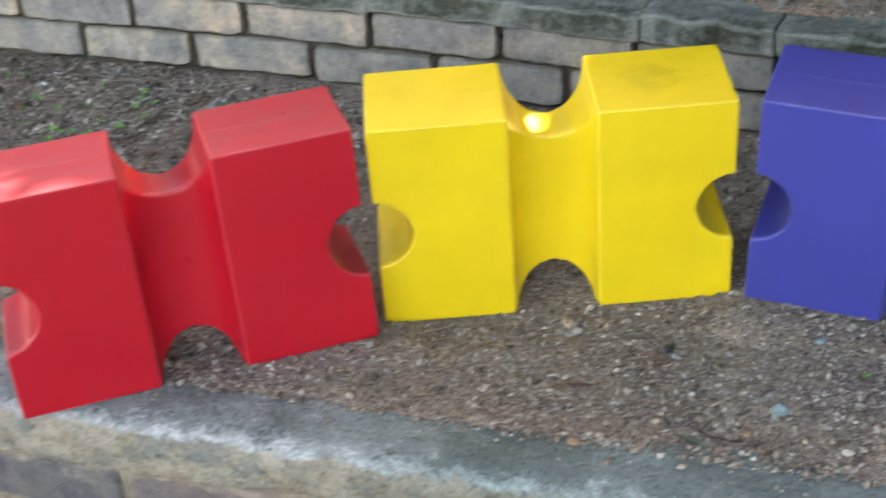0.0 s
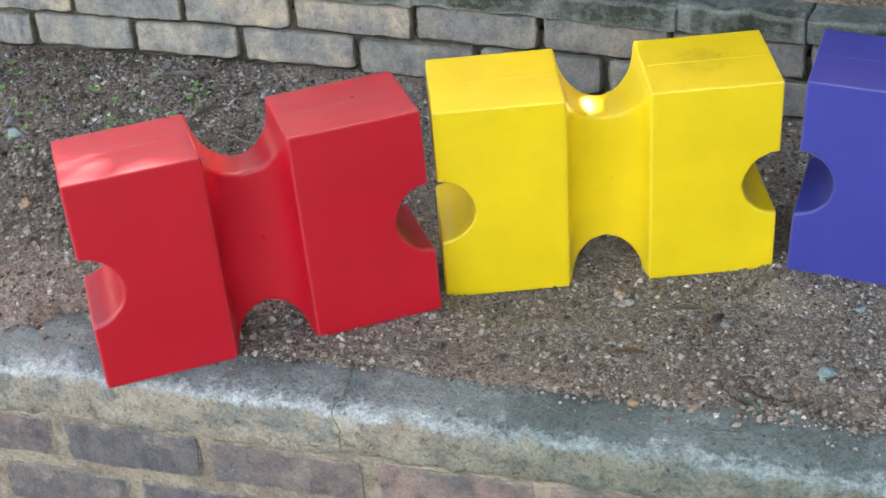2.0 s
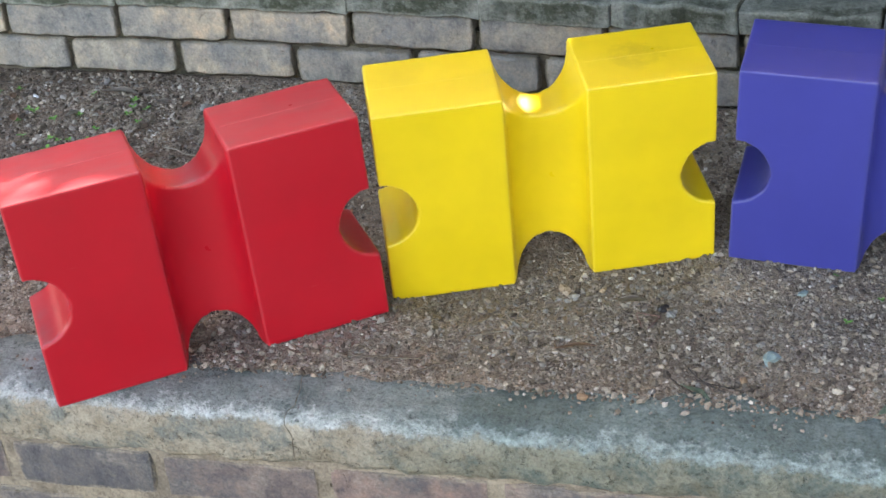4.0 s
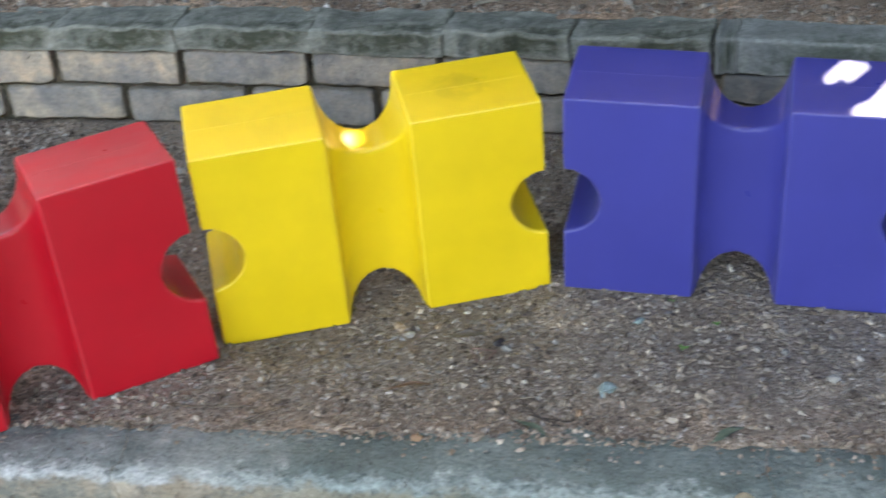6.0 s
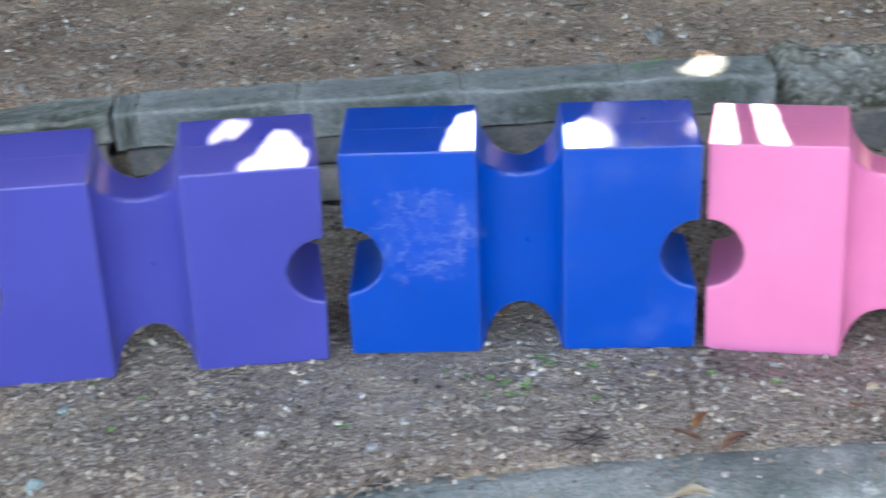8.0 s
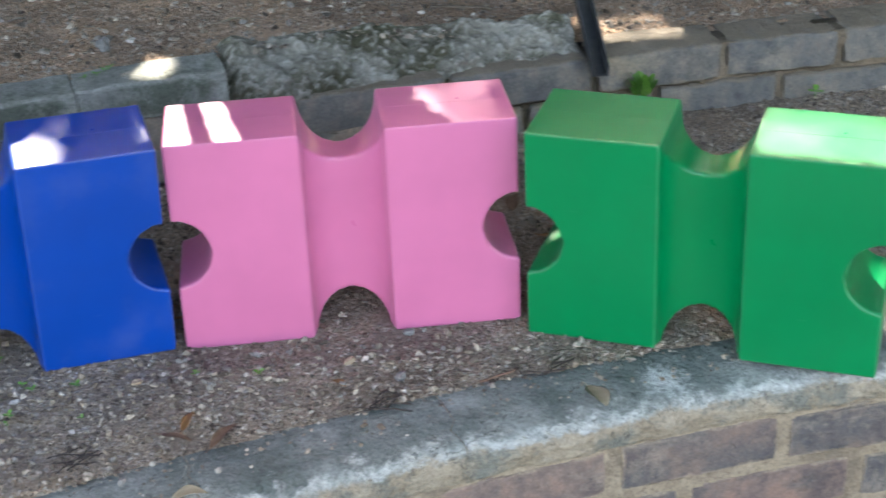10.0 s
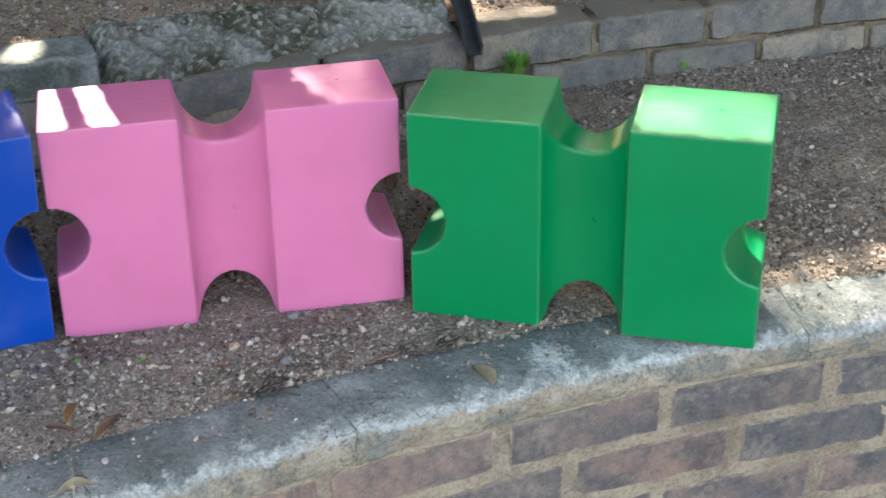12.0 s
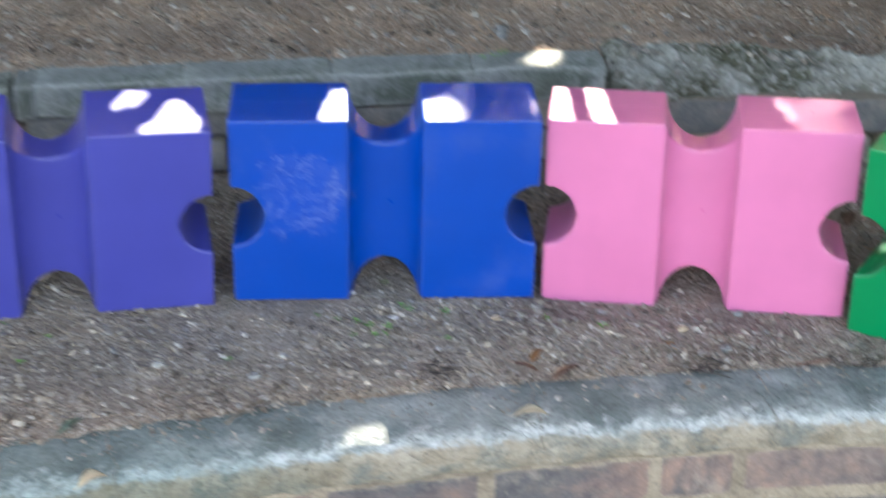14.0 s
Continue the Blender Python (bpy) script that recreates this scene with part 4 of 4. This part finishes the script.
def build_gravel():
    rng = np.random.default_rng(2)

    def strip(count, size, clumps):
        spots, sizes = [], []
        while len(spots) < count:
            x = rng.uniform(-2.35, 2.4)
            y = rng.uniform(lip_y(x) + 0.05, wall_y(x))
            d = y - lip_y(x)
            inner = 0.085 + 0.035 * min(max((x + 0.7) / 0.9, 0), 1)
            if d < inner and rng.random() > 0.08:
                continue
            if fbm(x, y, 4, 3.6) + rng.uniform(-0.5, 0.5) < clumps:
                continue
            r = size()
            z = max(soil_z(x, y), 0.002 if d < inner else -1)
            spots.append((x, y, z + r * 0.3))
            sizes.append(r)
        return np.array(spots), np.array(sizes)

    def terrace(count, size):
        spots, sizes = [], []
        while len(spots) < count:
            x = rng.uniform(-2.0, 2.1)
            y = wall_y(x) + 0.09 + 0.7 * rng.random() ** 1.2
            r = size()
            spots.append((x, y, upper_z(x, y) + r * 0.2))
            sizes.append(r)
        return np.array(spots), np.array(sizes)

    scatter("grit", *strip(70000, lambda: 0.0013 + 0.0017 * rng.random() ** 1.5, -0.42), "coarse sandy grit covering the soil", 4, False)
    scatter("gravel", *strip(26000, lambda: 0.0019 + 0.0042 * rng.random() ** 2.6, -0.25), "small mixed gravel lying on the soil", 5, True)
    spots, sizes = [], []
    while len(spots) < 3200:
        x, y = rng.uniform(-2.4, -1.25), rng.uniform(-0.30, 0.42)
        if y > wall_y(x) or y < lip_y(x) + 0.12 or rng.random() > (-1.05 - x) / 0.8:
            continue
        r = 0.002 + 0.006 * rng.random() ** 2.5
        spots.append((x, y, soil_z(x, y) + r * 0.2))
        sizes.append(r)
    clods = scatter("soil_clods", np.array(spots), np.array(sizes), "dark crumbs of earth and humus on the soil", 12, True)
    clods.data.materials.clear()
    m = Mat("dark humus", 0.95)
    m.color(m.ramp(m.island(), [(0.0, (0.05, 0.038, 0.028)), (0.6, (0.13, 0.1, 0.075)), (0.9, (0.22, 0.18, 0.14)), (1.0, (0.34, 0.3, 0.25))]))
    m.bump(m.noise(300, 3), 0.5, 0.002)
    clods.data.materials.append(m.m)
    straw = scatter("plant_debris", *strip(1500, lambda: 0.0005 + 0.0004 * rng.random(), -0.5), "short dry straw and stem bits on soil", 9, False, True)
    straw.data.materials.clear()
    straw.data.materials.append(plain("dry straw", (0.16, 0.12, 0.08), (0.34, 0.28, 0.2), 0.8, 40))
    scatter("terrace_grit", *terrace(22000, lambda: 0.0013 + 0.0016 * rng.random() ** 1.5), "coarse grit on the upper soil", 6, False)
    scatter("terrace_gravel", *terrace(6500, lambda: 0.002 + 0.006 * rng.random() ** 2.6), "small gravel scattered over the upper soil", 7, True)


def stone(x, y, size, mat, label, seed, flat=0.7):
    bm = bmesh.new()
    bmesh.ops.create_icosphere(bm, subdivisions=2, radius=0.92)
    for v in bm.verts:
        p = v.co.copy()
        v.co *= 1 + 0.55 * fbm(p.x, p.y, p.z + seed * 3.7, 0.8) + 0.30 * fbm(p.x, p.y, p.z + seed, 1.7)
        v.co = Vector((v.co.x * size * 1.25, v.co.y * size * 0.9, v.co.z * size * flat))
    ob = thing("stone", bm, mat, label, "stone")
    ob.matrix_basis = pose(x, y, soil_z(x, y) + size * flat * 0.45, 0, 0, seed * 67)
    return ob


def build_stones():
    blue = plain("blue-grey stone", (0.20, 0.27, 0.27), (0.30, 0.36, 0.35), 0.7, 60)
    tan = plain("tan stone", (0.34, 0.25, 0.17), (0.46, 0.36, 0.26), 0.8, 70)
    white = plain("whitish quartz stone", (0.30, 0.275, 0.24), (0.46, 0.43, 0.385), 0.7, 60)
    grey = plain("grey stone", (0.17, 0.165, 0.16), (0.28, 0.27, 0.25), 0.8, 60)
    brown = plain("rusty brown stone", (0.24, 0.15, 0.09), (0.34, 0.22, 0.13), 0.8, 70)
    rows = [
        (-0.427, -0.232, 0.0135, blue), (-0.758, -0.136, 0.0115, tan), (-0.738, -0.150, 0.008, white), (-0.70, -0.125, 0.007, tan),
        (-0.585, -0.165, 0.009, grey), (-0.128, -0.157, 0.0095, white), (0.066, -0.157, 0.0085, white), (0.42, -0.088, 0.0085, tan),
        (0.764, -0.233, 0.0105, grey), (-1.801, -0.281, 0.022, white), (-1.983, 0.010, 0.016, blue), (-2.02, 0.05, 0.012, grey),
        (-1.80, -0.20, 0.015, brown), (-1.72, -0.10, 0.01, tan), (-0.455, -0.285, 0.0075, brown), (-0.655, -0.385, 0.008, brown),
        (0.35, -0.30, 0.008, grey), (0.60, -0.08, 0.008, white), (0.71, -0.17, 0.009, tan), (-1.60, 0.30, 0.014, grey),
        (-1.50, 0.36, 0.012, tan), (-1.30, 0.28, 0.012, white), (-1.86, 0.36, 0.012, grey), (0.82, -0.12, 0.010, grey),
        (-0.41, -0.07, 0.008, blue), (-0.20, -0.10, 0.007, grey), (0.02, -0.21, 0.010, grey), (1.70, -0.05, 0.009, white),
        (1.80, 0.08, 0.010, grey), (1.60, -0.15, 0.008, tan), (0.47, -0.33, 0.006, white), (-1.35, -0.35, 0.008, tan),
    ]
    names = {blue: "small blue-grey stone lying on the soil", tan: "small tan stone lying on the soil", white: "small whitish stone lying on the soil", grey: "small grey stone lying on the soil", brown: "small rusty brown stone on the soil"}
    for i, (x, y, s, mat) in enumerate(rows):
        stone(x, y, s * 0.86, mat, names[mat], i + 1)
    chip = stone(-1.979, 0.273, 0.008, plain("white plastic chip", (0.75, 0.76, 0.78), (0.82, 0.83, 0.85), 0.5), "white chip of litter on the soil", 40, 0.4)
    pod = stone(-0.600, -0.151, 0.0085, plain("black seed", (0.012, 0.01, 0.012), (0.03, 0.022, 0.025), 0.35), "shiny black seed pod lying on the soil", 41, 0.8)
    pod.name = "seed_pod"
    chip.name = "litter_chip"
    pod["category"], chip["category"] = "seed pod", "litter"
    lump = stone(0.56, 0.66, 0.018, grey, "grey stone on the upper soil", 44)
    lump.location.z = upper_z(0.56, 0.66) + 0.006


def dry_leaf(x, y, z, long, wide, turn, mat, label, curl=0.14, pitch=0.0):
    """A dry leaf: a thin curled blade with a raised midrib and a stalk."""
    bm = bmesh.new()
    n, m = 12, 5
    rows = []
    for i in range(n + 1):
        t = i / n
        half = wide * math.sin(math.pi * min(t * 0.97 + 0.02, 1)) ** 0.8 * (1.15 - 0.45 * t) + 0.0003
        row = []
        for j in range(m):
            s = j / (m - 1) * 2 - 1
            zz = curl * half * s * s + 0.3 * long * math.sin(t * 2.6) * curl + 0.0006 * math.sin(9 * t + 3 * s)
            row.append(bm.verts.new(((t - 0.5) * long, half * s + 0.12 * long * math.sin(t * 2.2), zz)))
        rows.append(row)
    for p, q in zip(rows[:-1], rows[1:]):
        for j in range(m - 1):
            bm.faces.new((p[j], q[j], q[j + 1], p[j + 1]))
    made = bmesh.ops.solidify(bm, geom=list(bm.faces), thickness=0.0006)
    ob = thing("dry_leaf", bm, mat, label, "leaf", smooth=True)
    stalk = bmesh.new()
    limb(stalk, (-0.5 * long, 0, 0.0004), (-0.68 * long, -0.04 * long, 0.001), 0.0007, 0.0005, random.Random(1), 5, 3)
    part("stalk", stalk, mat, ob)
    ob.matrix_basis = pose(x, y, z, pitch, 0, turn)
    return ob


def twig(pts, r, mat, label, name="twig"):
    bm = bmesh.new()
    rnd = random.Random(len(pts) + int(1000 * abs(pts[0][0])))
    for a, b in zip(pts[:-1], pts[1:]):
        limb(bm, a, b, r, r * 0.85, rnd, 6, 4)
    return thing(name, bm, mat, label, "twig", smooth=True)


def build_litter():
    brown = plain("brown dry leaf", (0.2, 0.115, 0.075), (0.32, 0.2, 0.13), 0.6, 50)
    orange = plain("orange dry leaf", (0.30, 0.14, 0.05), (0.40, 0.22, 0.09), 0.6, 50)
    cream = plain("cream dry leaf", (0.40, 0.33, 0.225), (0.53, 0.46, 0.34), 0.6, 40)
    grey = plain("grey dry leaf", (0.22, 0.19, 0.16), (0.34, 0.30, 0.25), 0.7, 50)
    green = plain("dull green leaf", (0.12, 0.17, 0.12), (0.20, 0.25, 0.18), 0.6, 50)
    wood = plain("grey-brown twig bark", (0.10, 0.075, 0.055), (0.2, 0.16, 0.12), 0.9, 120)
    pale = plain("bleached twig", (0.2, 0.17, 0.13), (0.33, 0.29, 0.23), 0.9, 120)
    g = lambda x, y: soil_z(x, y) + 0.003
    dry_leaf(0.498, -0.266, g(0.498, -0.266), 0.062, 0.0085, 32, brown, "long reddish-brown dry leaf on the soil")
    dry_leaf(0.462, -0.219, g(0.462, -0.219), 0.045, 0.007, 48, orange, "orange-brown dry leaf on the soil")
    dry_leaf(0.435, -0.245, g(0.435, -0.245), 0.05, 0.006, -50, brown, "dark brown curled leaf on the soil")
    dry_leaf(0.677, -0.213, g(0.677, -0.213), 0.028, 0.006, -75, orange, "small rust-coloured dry leaf on the soil")
    dry_leaf(0.418, -0.375, 0.006, 0.05, 0.010, -14, cream, "cream dry leaf lying on the coping", 0.5)
    dry_leaf(0.990, -0.388, 0.005, 0.056, 0.014, -95, cream, "torn pale cream leaf lying on the coping", 0.2)
    dry_leaf(-0.215, -0.446, 0.004, 0.042, 0.012, 20, cream, "pale folded dry leaf lying on the coping", 0.6)
    dry_leaf(-0.65, -0.149, g(-0.65, -0.149), 0.052, 0.0085, 8, grey, "grey dry leaf lying flat on soil")
    dry_leaf(-1.142, -0.452, 0.007, 0.05, 0.006, -22, grey, "narrow grey leaf beside the coping")
    dry_leaf(-0.694, -0.282, g(-0.694, -0.282), 0.06, 0.0045, 12, brown, "thin brown dry leaf on the soil")
    dry_leaf(-0.25, -0.309, g(-0.25, -0.309), 0.05, 0.0075, 40, green, "dull green fallen leaf on soil")
    dry_leaf(-0.51, -0.335, g(-0.51, -0.335), 0.05, 0.005, -35, green, "narrow green-grey leaf by the coping")
    dry_leaf(-1.80, 0.31, g(-1.8, 0.31) + 0.004, 0.08, 0.012, -8, grey, "curled grey leaf at the rear wall's foot")
    dry_leaf(-1.91, -0.04, g(-1.91, -0.04), 0.04, 0.010, -30, grey, "small grey dry leaf on soil")
    dry_leaf(1.13, 0.16, g(1.13, 0.16) + 0.004, 0.06, 0.012, 50, brown, "brown dry leaf behind the blocks")
    dry_leaf(1.28, -0.02, g(1.28, -0.02) + 0.004, 0.06, 0.012, 20, orange, "orange-brown leaf behind the blocks")
    dry_leaf(0.80, 0.66, upper_z(0.80, 0.66) + 0.003, 0.055, 0.006, -8, cream, "pale narrow leaf on the upper soil")
    rnd = random.Random(77)
    for _ in range(16):
        x, y = rnd.uniform(0.92, 1.30), rnd.uniform(0.02, 0.30)
        dry_leaf(x, y, g(x, y) + 0.003, rnd.uniform(0.03, 0.055), rnd.uniform(0.006, 0.011), rnd.uniform(0, 360), rnd.choice((brown, orange, grey)), "curled dry leaf in the litter behind the blocks", 0.25)
    for _ in range(5):
        x, y = rnd.uniform(0.44, 0.54), rnd.uniform(-0.02, 0.12)
        dry_leaf(x, y, g(x, y) + 0.003, rnd.uniform(0.03, 0.05), 0.007, rnd.uniform(0, 360), rnd.choice((brown, orange)), "russet dry leaf lying between two blocks", 0.25)
    for _ in range(14):
        x, y = rnd.uniform(-2.2, -1.55), rnd.uniform(-0.25, 0.32)
        dry_leaf(x, y, g(x, y) + 0.002, rnd.uniform(0.02, 0.04), rnd.uniform(0.005, 0.010), rnd.uniform(0, 360), rnd.choice((brown, grey, grey)), "shrivelled dark leaf on the weedy soil", 0.25)
    for _ in range(8):
        x = rnd.uniform(-1.0, 1.2)
        y = wall_y(x) + rnd.uniform(0.15, 0.45)
        dry_leaf(x, y, upper_z(x, y) + 0.003, rnd.uniform(0.025, 0.045), rnd.uniform(0.005, 0.009), rnd.uniform(0, 360), rnd.choice((brown, grey, grey)), "small dry leaf on the upper soil", 0.2)
    twig([(0.06, -0.245, g(0.06, -0.245)), (0.025, -0.275, g(0.025, -0.275)), (-0.028, -0.334, g(-0.028, -0.334) + 0.003)], 0.0027, wood, "thin dark twig lying on the soil")
    twig([(-1.02, -0.385, g(-1.02, -0.385)), (-0.95, -0.372, g(-0.95, -0.372)), (-0.90, -0.362, g(-0.9, -0.362))], 0.0014, wood, "thin brown twig lying on soil")
    twig([(-0.90, -0.40, g(-0.9, -0.4)), (-0.855, -0.355, g(-0.855, -0.355))], 0.0016, wood, "short brown stick lying on soil")
    twig([(-0.96, -0.25, g(-0.96, -0.25)), (-0.90, -0.20, g(-0.90, -0.2) + 0.004), (-0.88, -0.18, g(-0.88, -0.18))], 0.0008, pale, "bleached grass stem on the soil")
    twig([(-0.86, -0.29, g(-0.86, -0.29)), (-0.80, -0.26, g(-0.8, -0.26))], 0.0009, pale, "pale grass stem on the soil")
    twig([(-0.62, -0.205, g(-0.62, -0.205)), (-0.635, -0.175, g(-0.635, -0.175) + 0.003), (-0.60, -0.172, g(-0.6, -0.172)), (-0.61, -0.21, g(-0.61, -0.21))], 0.0008, plain("reddish stem", (0.2, 0.1, 0.09), (0.28, 0.16, 0.13), 0.8), "curled reddish plant stem on soil")
    twig([(-0.54, -0.275, g(-0.54, -0.275)), (-0.515, -0.268, g(-0.515, -0.268)), (-0.49, -0.275, g(-0.49, -0.275))], 0.0009, pale, "curved bleached stem on the soil")
    twig([(-1.95, -0.32, g(-1.95, -0.32)), (-1.78, -0.33, g(-1.78, -0.33))], 0.0014, wood, "thin twig beside the coping")
    twig([(-1.60, 0.13, g(-1.6, 0.13) + 0.002), (-1.50, 0.11, g(-1.5, 0.11) + 0.003), (-1.46, 0.14, g(-1.46, 0.14))], 0.0013, pale, "pale bent twig behind the red block")
    twig([(0.93, -0.27, g(0.93, -0.27)), (1.0, -0.262, g(1.0, -0.262))], 0.0013, wood, "thin dark twig near the coping")
    twig([(0.86, -0.29, g(0.86, -0.29) + 0.001), (0.92, -0.282, g(0.92, -0.282) + 0.001)], 0.002, plain("russet stick", (0.15, 0.085, 0.06), (0.24, 0.14, 0.1), 0.8, 90), "short russet stick lying on the soil")
    # dark wisps of dead root lying in small heaps
    root = plain("dark dead root", (0.03, 0.024, 0.022), (0.075, 0.058, 0.05), 0.9, 120)
    for cx, cy, many in ((0.315, -0.232, 9), (0.725, -0.284, 9), (0.98, -0.296, 4), (-0.51, -0.30, 4)):
        for _ in range(many):
            x, y, a, long = rnd.gauss(cx, 0.018), rnd.gauss(cy, 0.009), rnd.uniform(-0.7, 0.7), rnd.uniform(0.012, 0.03)
            ends = [(x + t * long * math.cos(a), y + t * long * math.sin(a) + 0.004 * rnd.uniform(-1, 1) * (t == 0)) for t in (-1, 0, 1)]
            twig([(p, q, g(p, q) + rnd.uniform(-0.001, 0.003)) for p, q in ends], rnd.uniform(0.0007, 0.0014), root, "thin dark wisp of dead root on the soil", "root_wisp")
    u = lambda x, y: upper_z(x, y) + 0.004
    twig([(-0.83, 0.62, u(-0.83, 0.62)), (-0.78, 0.64, u(-0.78, 0.64)), (-0.73, 0.70, u(-0.73, 0.7)), (-0.67, 0.73, u(-0.67, 0.73))], 0.004, pale, "bent bleached twig on the upper soil")
    twig([(1.18, 0.64, u(1.18, 0.64)), (1.30, 0.62, u(1.3, 0.62))], 0.003, wood, "dark twig on the upper soil")


def sprout(x, y, z, size, seed, mat, label):
    """A seedling: a short stem with a few small rounded leaves."""
    rnd = random.Random(seed)
    top = tagged(new("seedling"), label, "seedling", "seedlings in the soil")
    top.location = (x, y, z)
    stem = bmesh.new()
    limb(stem, (0, 0, -0.004), (0, 0, size * 0.7), size * 0.05, size * 0.04, rnd, 5, 2)
    part("stem", stem, mat, top)
    a0 = rnd.uniform(0, 6.28)
    tall = size > 0.02
    for k in range(8 if tall else rnd.choice((2, 3, 4))):
        bm = bmesh.new()
        a = a0 + k * 2.1 + rnd.uniform(-0.3, 0.3)
        ring = []
        for i in range(8):
            q = 6.2832 * i / 8
            ring.append(bm.verts.new((size * (0.5 + 0.45 * math.cos(q)), size * 0.30 * math.sin(q), size * (0.72 + 0.12 * math.cos(q)))))
        mid = bm.verts.new((size * 0.5, 0, size * 0.66))
        for i in range(8):
            bm.faces.new((ring[i], ring[(i + 1) % 8], mid))
        if tall:
            grow = 0.62 - 0.04 * k
            for v in bm.verts:
                v.co = Vector((v.co.x * grow, v.co.y * grow * 1.5, (v.co.z - 0.72 * size) * grow + v.co.x * 0.55 + size * (0.15 + 0.085 * k)))
        bmesh.ops.rotate(bm, verts=bm.verts, cent=(0, 0, 0), matrix=Matrix.Rotation(a, 3, "Z"))
        part("leaf", bm, mat, top)


def build_sprouts():
    rnd = random.Random(21)
    m = plain("fresh green leaf", (0.10, 0.26, 0.03), (0.17, 0.36, 0.06), 0.5, 80)
    label = "tiny bright green seedling in the soil"
    spots = [(-0.339, -0.123), (0.50, -0.107), (0.582, -0.149), (0.16, -0.06), (0.19, -0.075), (0.21, -0.09), (0.13, -0.045), (0.27, -0.03), (0.28, -0.045), (0.34, -0.06), (0.18, -0.11), (0.215, -0.115), (0.235, -0.115), (0.24, -0.10), (-0.02, -0.16), (-0.37, -0.02), (-0.30, -0.06), (0.33, -0.14), (0.14, 0.02), (0.25, 0.05)]
    spots += [(rnd.uniform(-2.25, -1.70), rnd.uniform(-0.05, 0.30)) for _ in range(58)]
    spots += [(rnd.uniform(-1.75, -1.35), rnd.uniform(0.20, 0.36)) for _ in range(6)]
    spots += [(1.62, -0.02), (1.85, -0.12), (1.9, 0.05)]
    for i, (x, y) in enumerate(spots):
        sprout(x, y, soil_z(x, y), rnd.uniform(0.006, 0.010) * (1.35 if x < -1.3 else 1), i, m, label)
    for i, (x, d) in enumerate([(1.475, 0.0), (1.49, -0.008), (1.83, -0.01)]):
        px, py = off(wall_y, x, d - 0.012)
        sprout(px, py, 0.050 if i < 2 else 0.012, 0.042 if i < 2 else 0.02, 90 + i, m, "green weed growing from the rear wall's joint")
    for i, x in enumerate([0.50, 0.52, 0.535, 0.545]):
        px, py = off(wall_y, x, 0.05 + 0.01 * i)
        sprout(px, py, 0.205, 0.009, 120 + i, m, "small green weed on the rear wall's ledge")


def build_pipe():
    """A dark drain channel that comes out of the upper soil and ends over the rear wall."""
    bm = bmesh.new()
    ring = [(-0.015, 0.013), (-0.015, -0.012), (0.015, -0.012), (0.015, 0.013), (0.011, 0.013), (0.011, -0.008), (-0.011, -0.008), (-0.011, 0.013)]
    a, b = Vector((1.385, 0.346, 0.128)), Vector((1.523, 0.768, 0.272))
    way = (b - a).normalized()
    side = way.cross(Vector((0, 0, 1))).normalized()
    up = side.cross(way)
    ends = [[bm.verts.new(p + side * s + up * z) for s, z in ring] for p in (a, a.lerp(b, 0.5), b)]
    for p, q in zip(ends[:-1], ends[1:]):
        for k in range(8):
            bm.faces.new((p[k], p[(k + 1) % 8], q[(k + 1) % 8], q[k]))
    bm.faces.new(ends[0])
    bm.faces.new(ends[-1][::-1])
    bmesh.ops.recalc_face_normals(bm, faces=bm.faces)
    thing("drain_channel", bm, plain("dark grey metal", (0.035, 0.04, 0.045), (0.07, 0.075, 0.08), 0.5, 40), "dark grey drain channel poking over the rear wall", "drain")


build_pipe()
build_stones()
build_litter()
build_sprouts()
build_gravel()
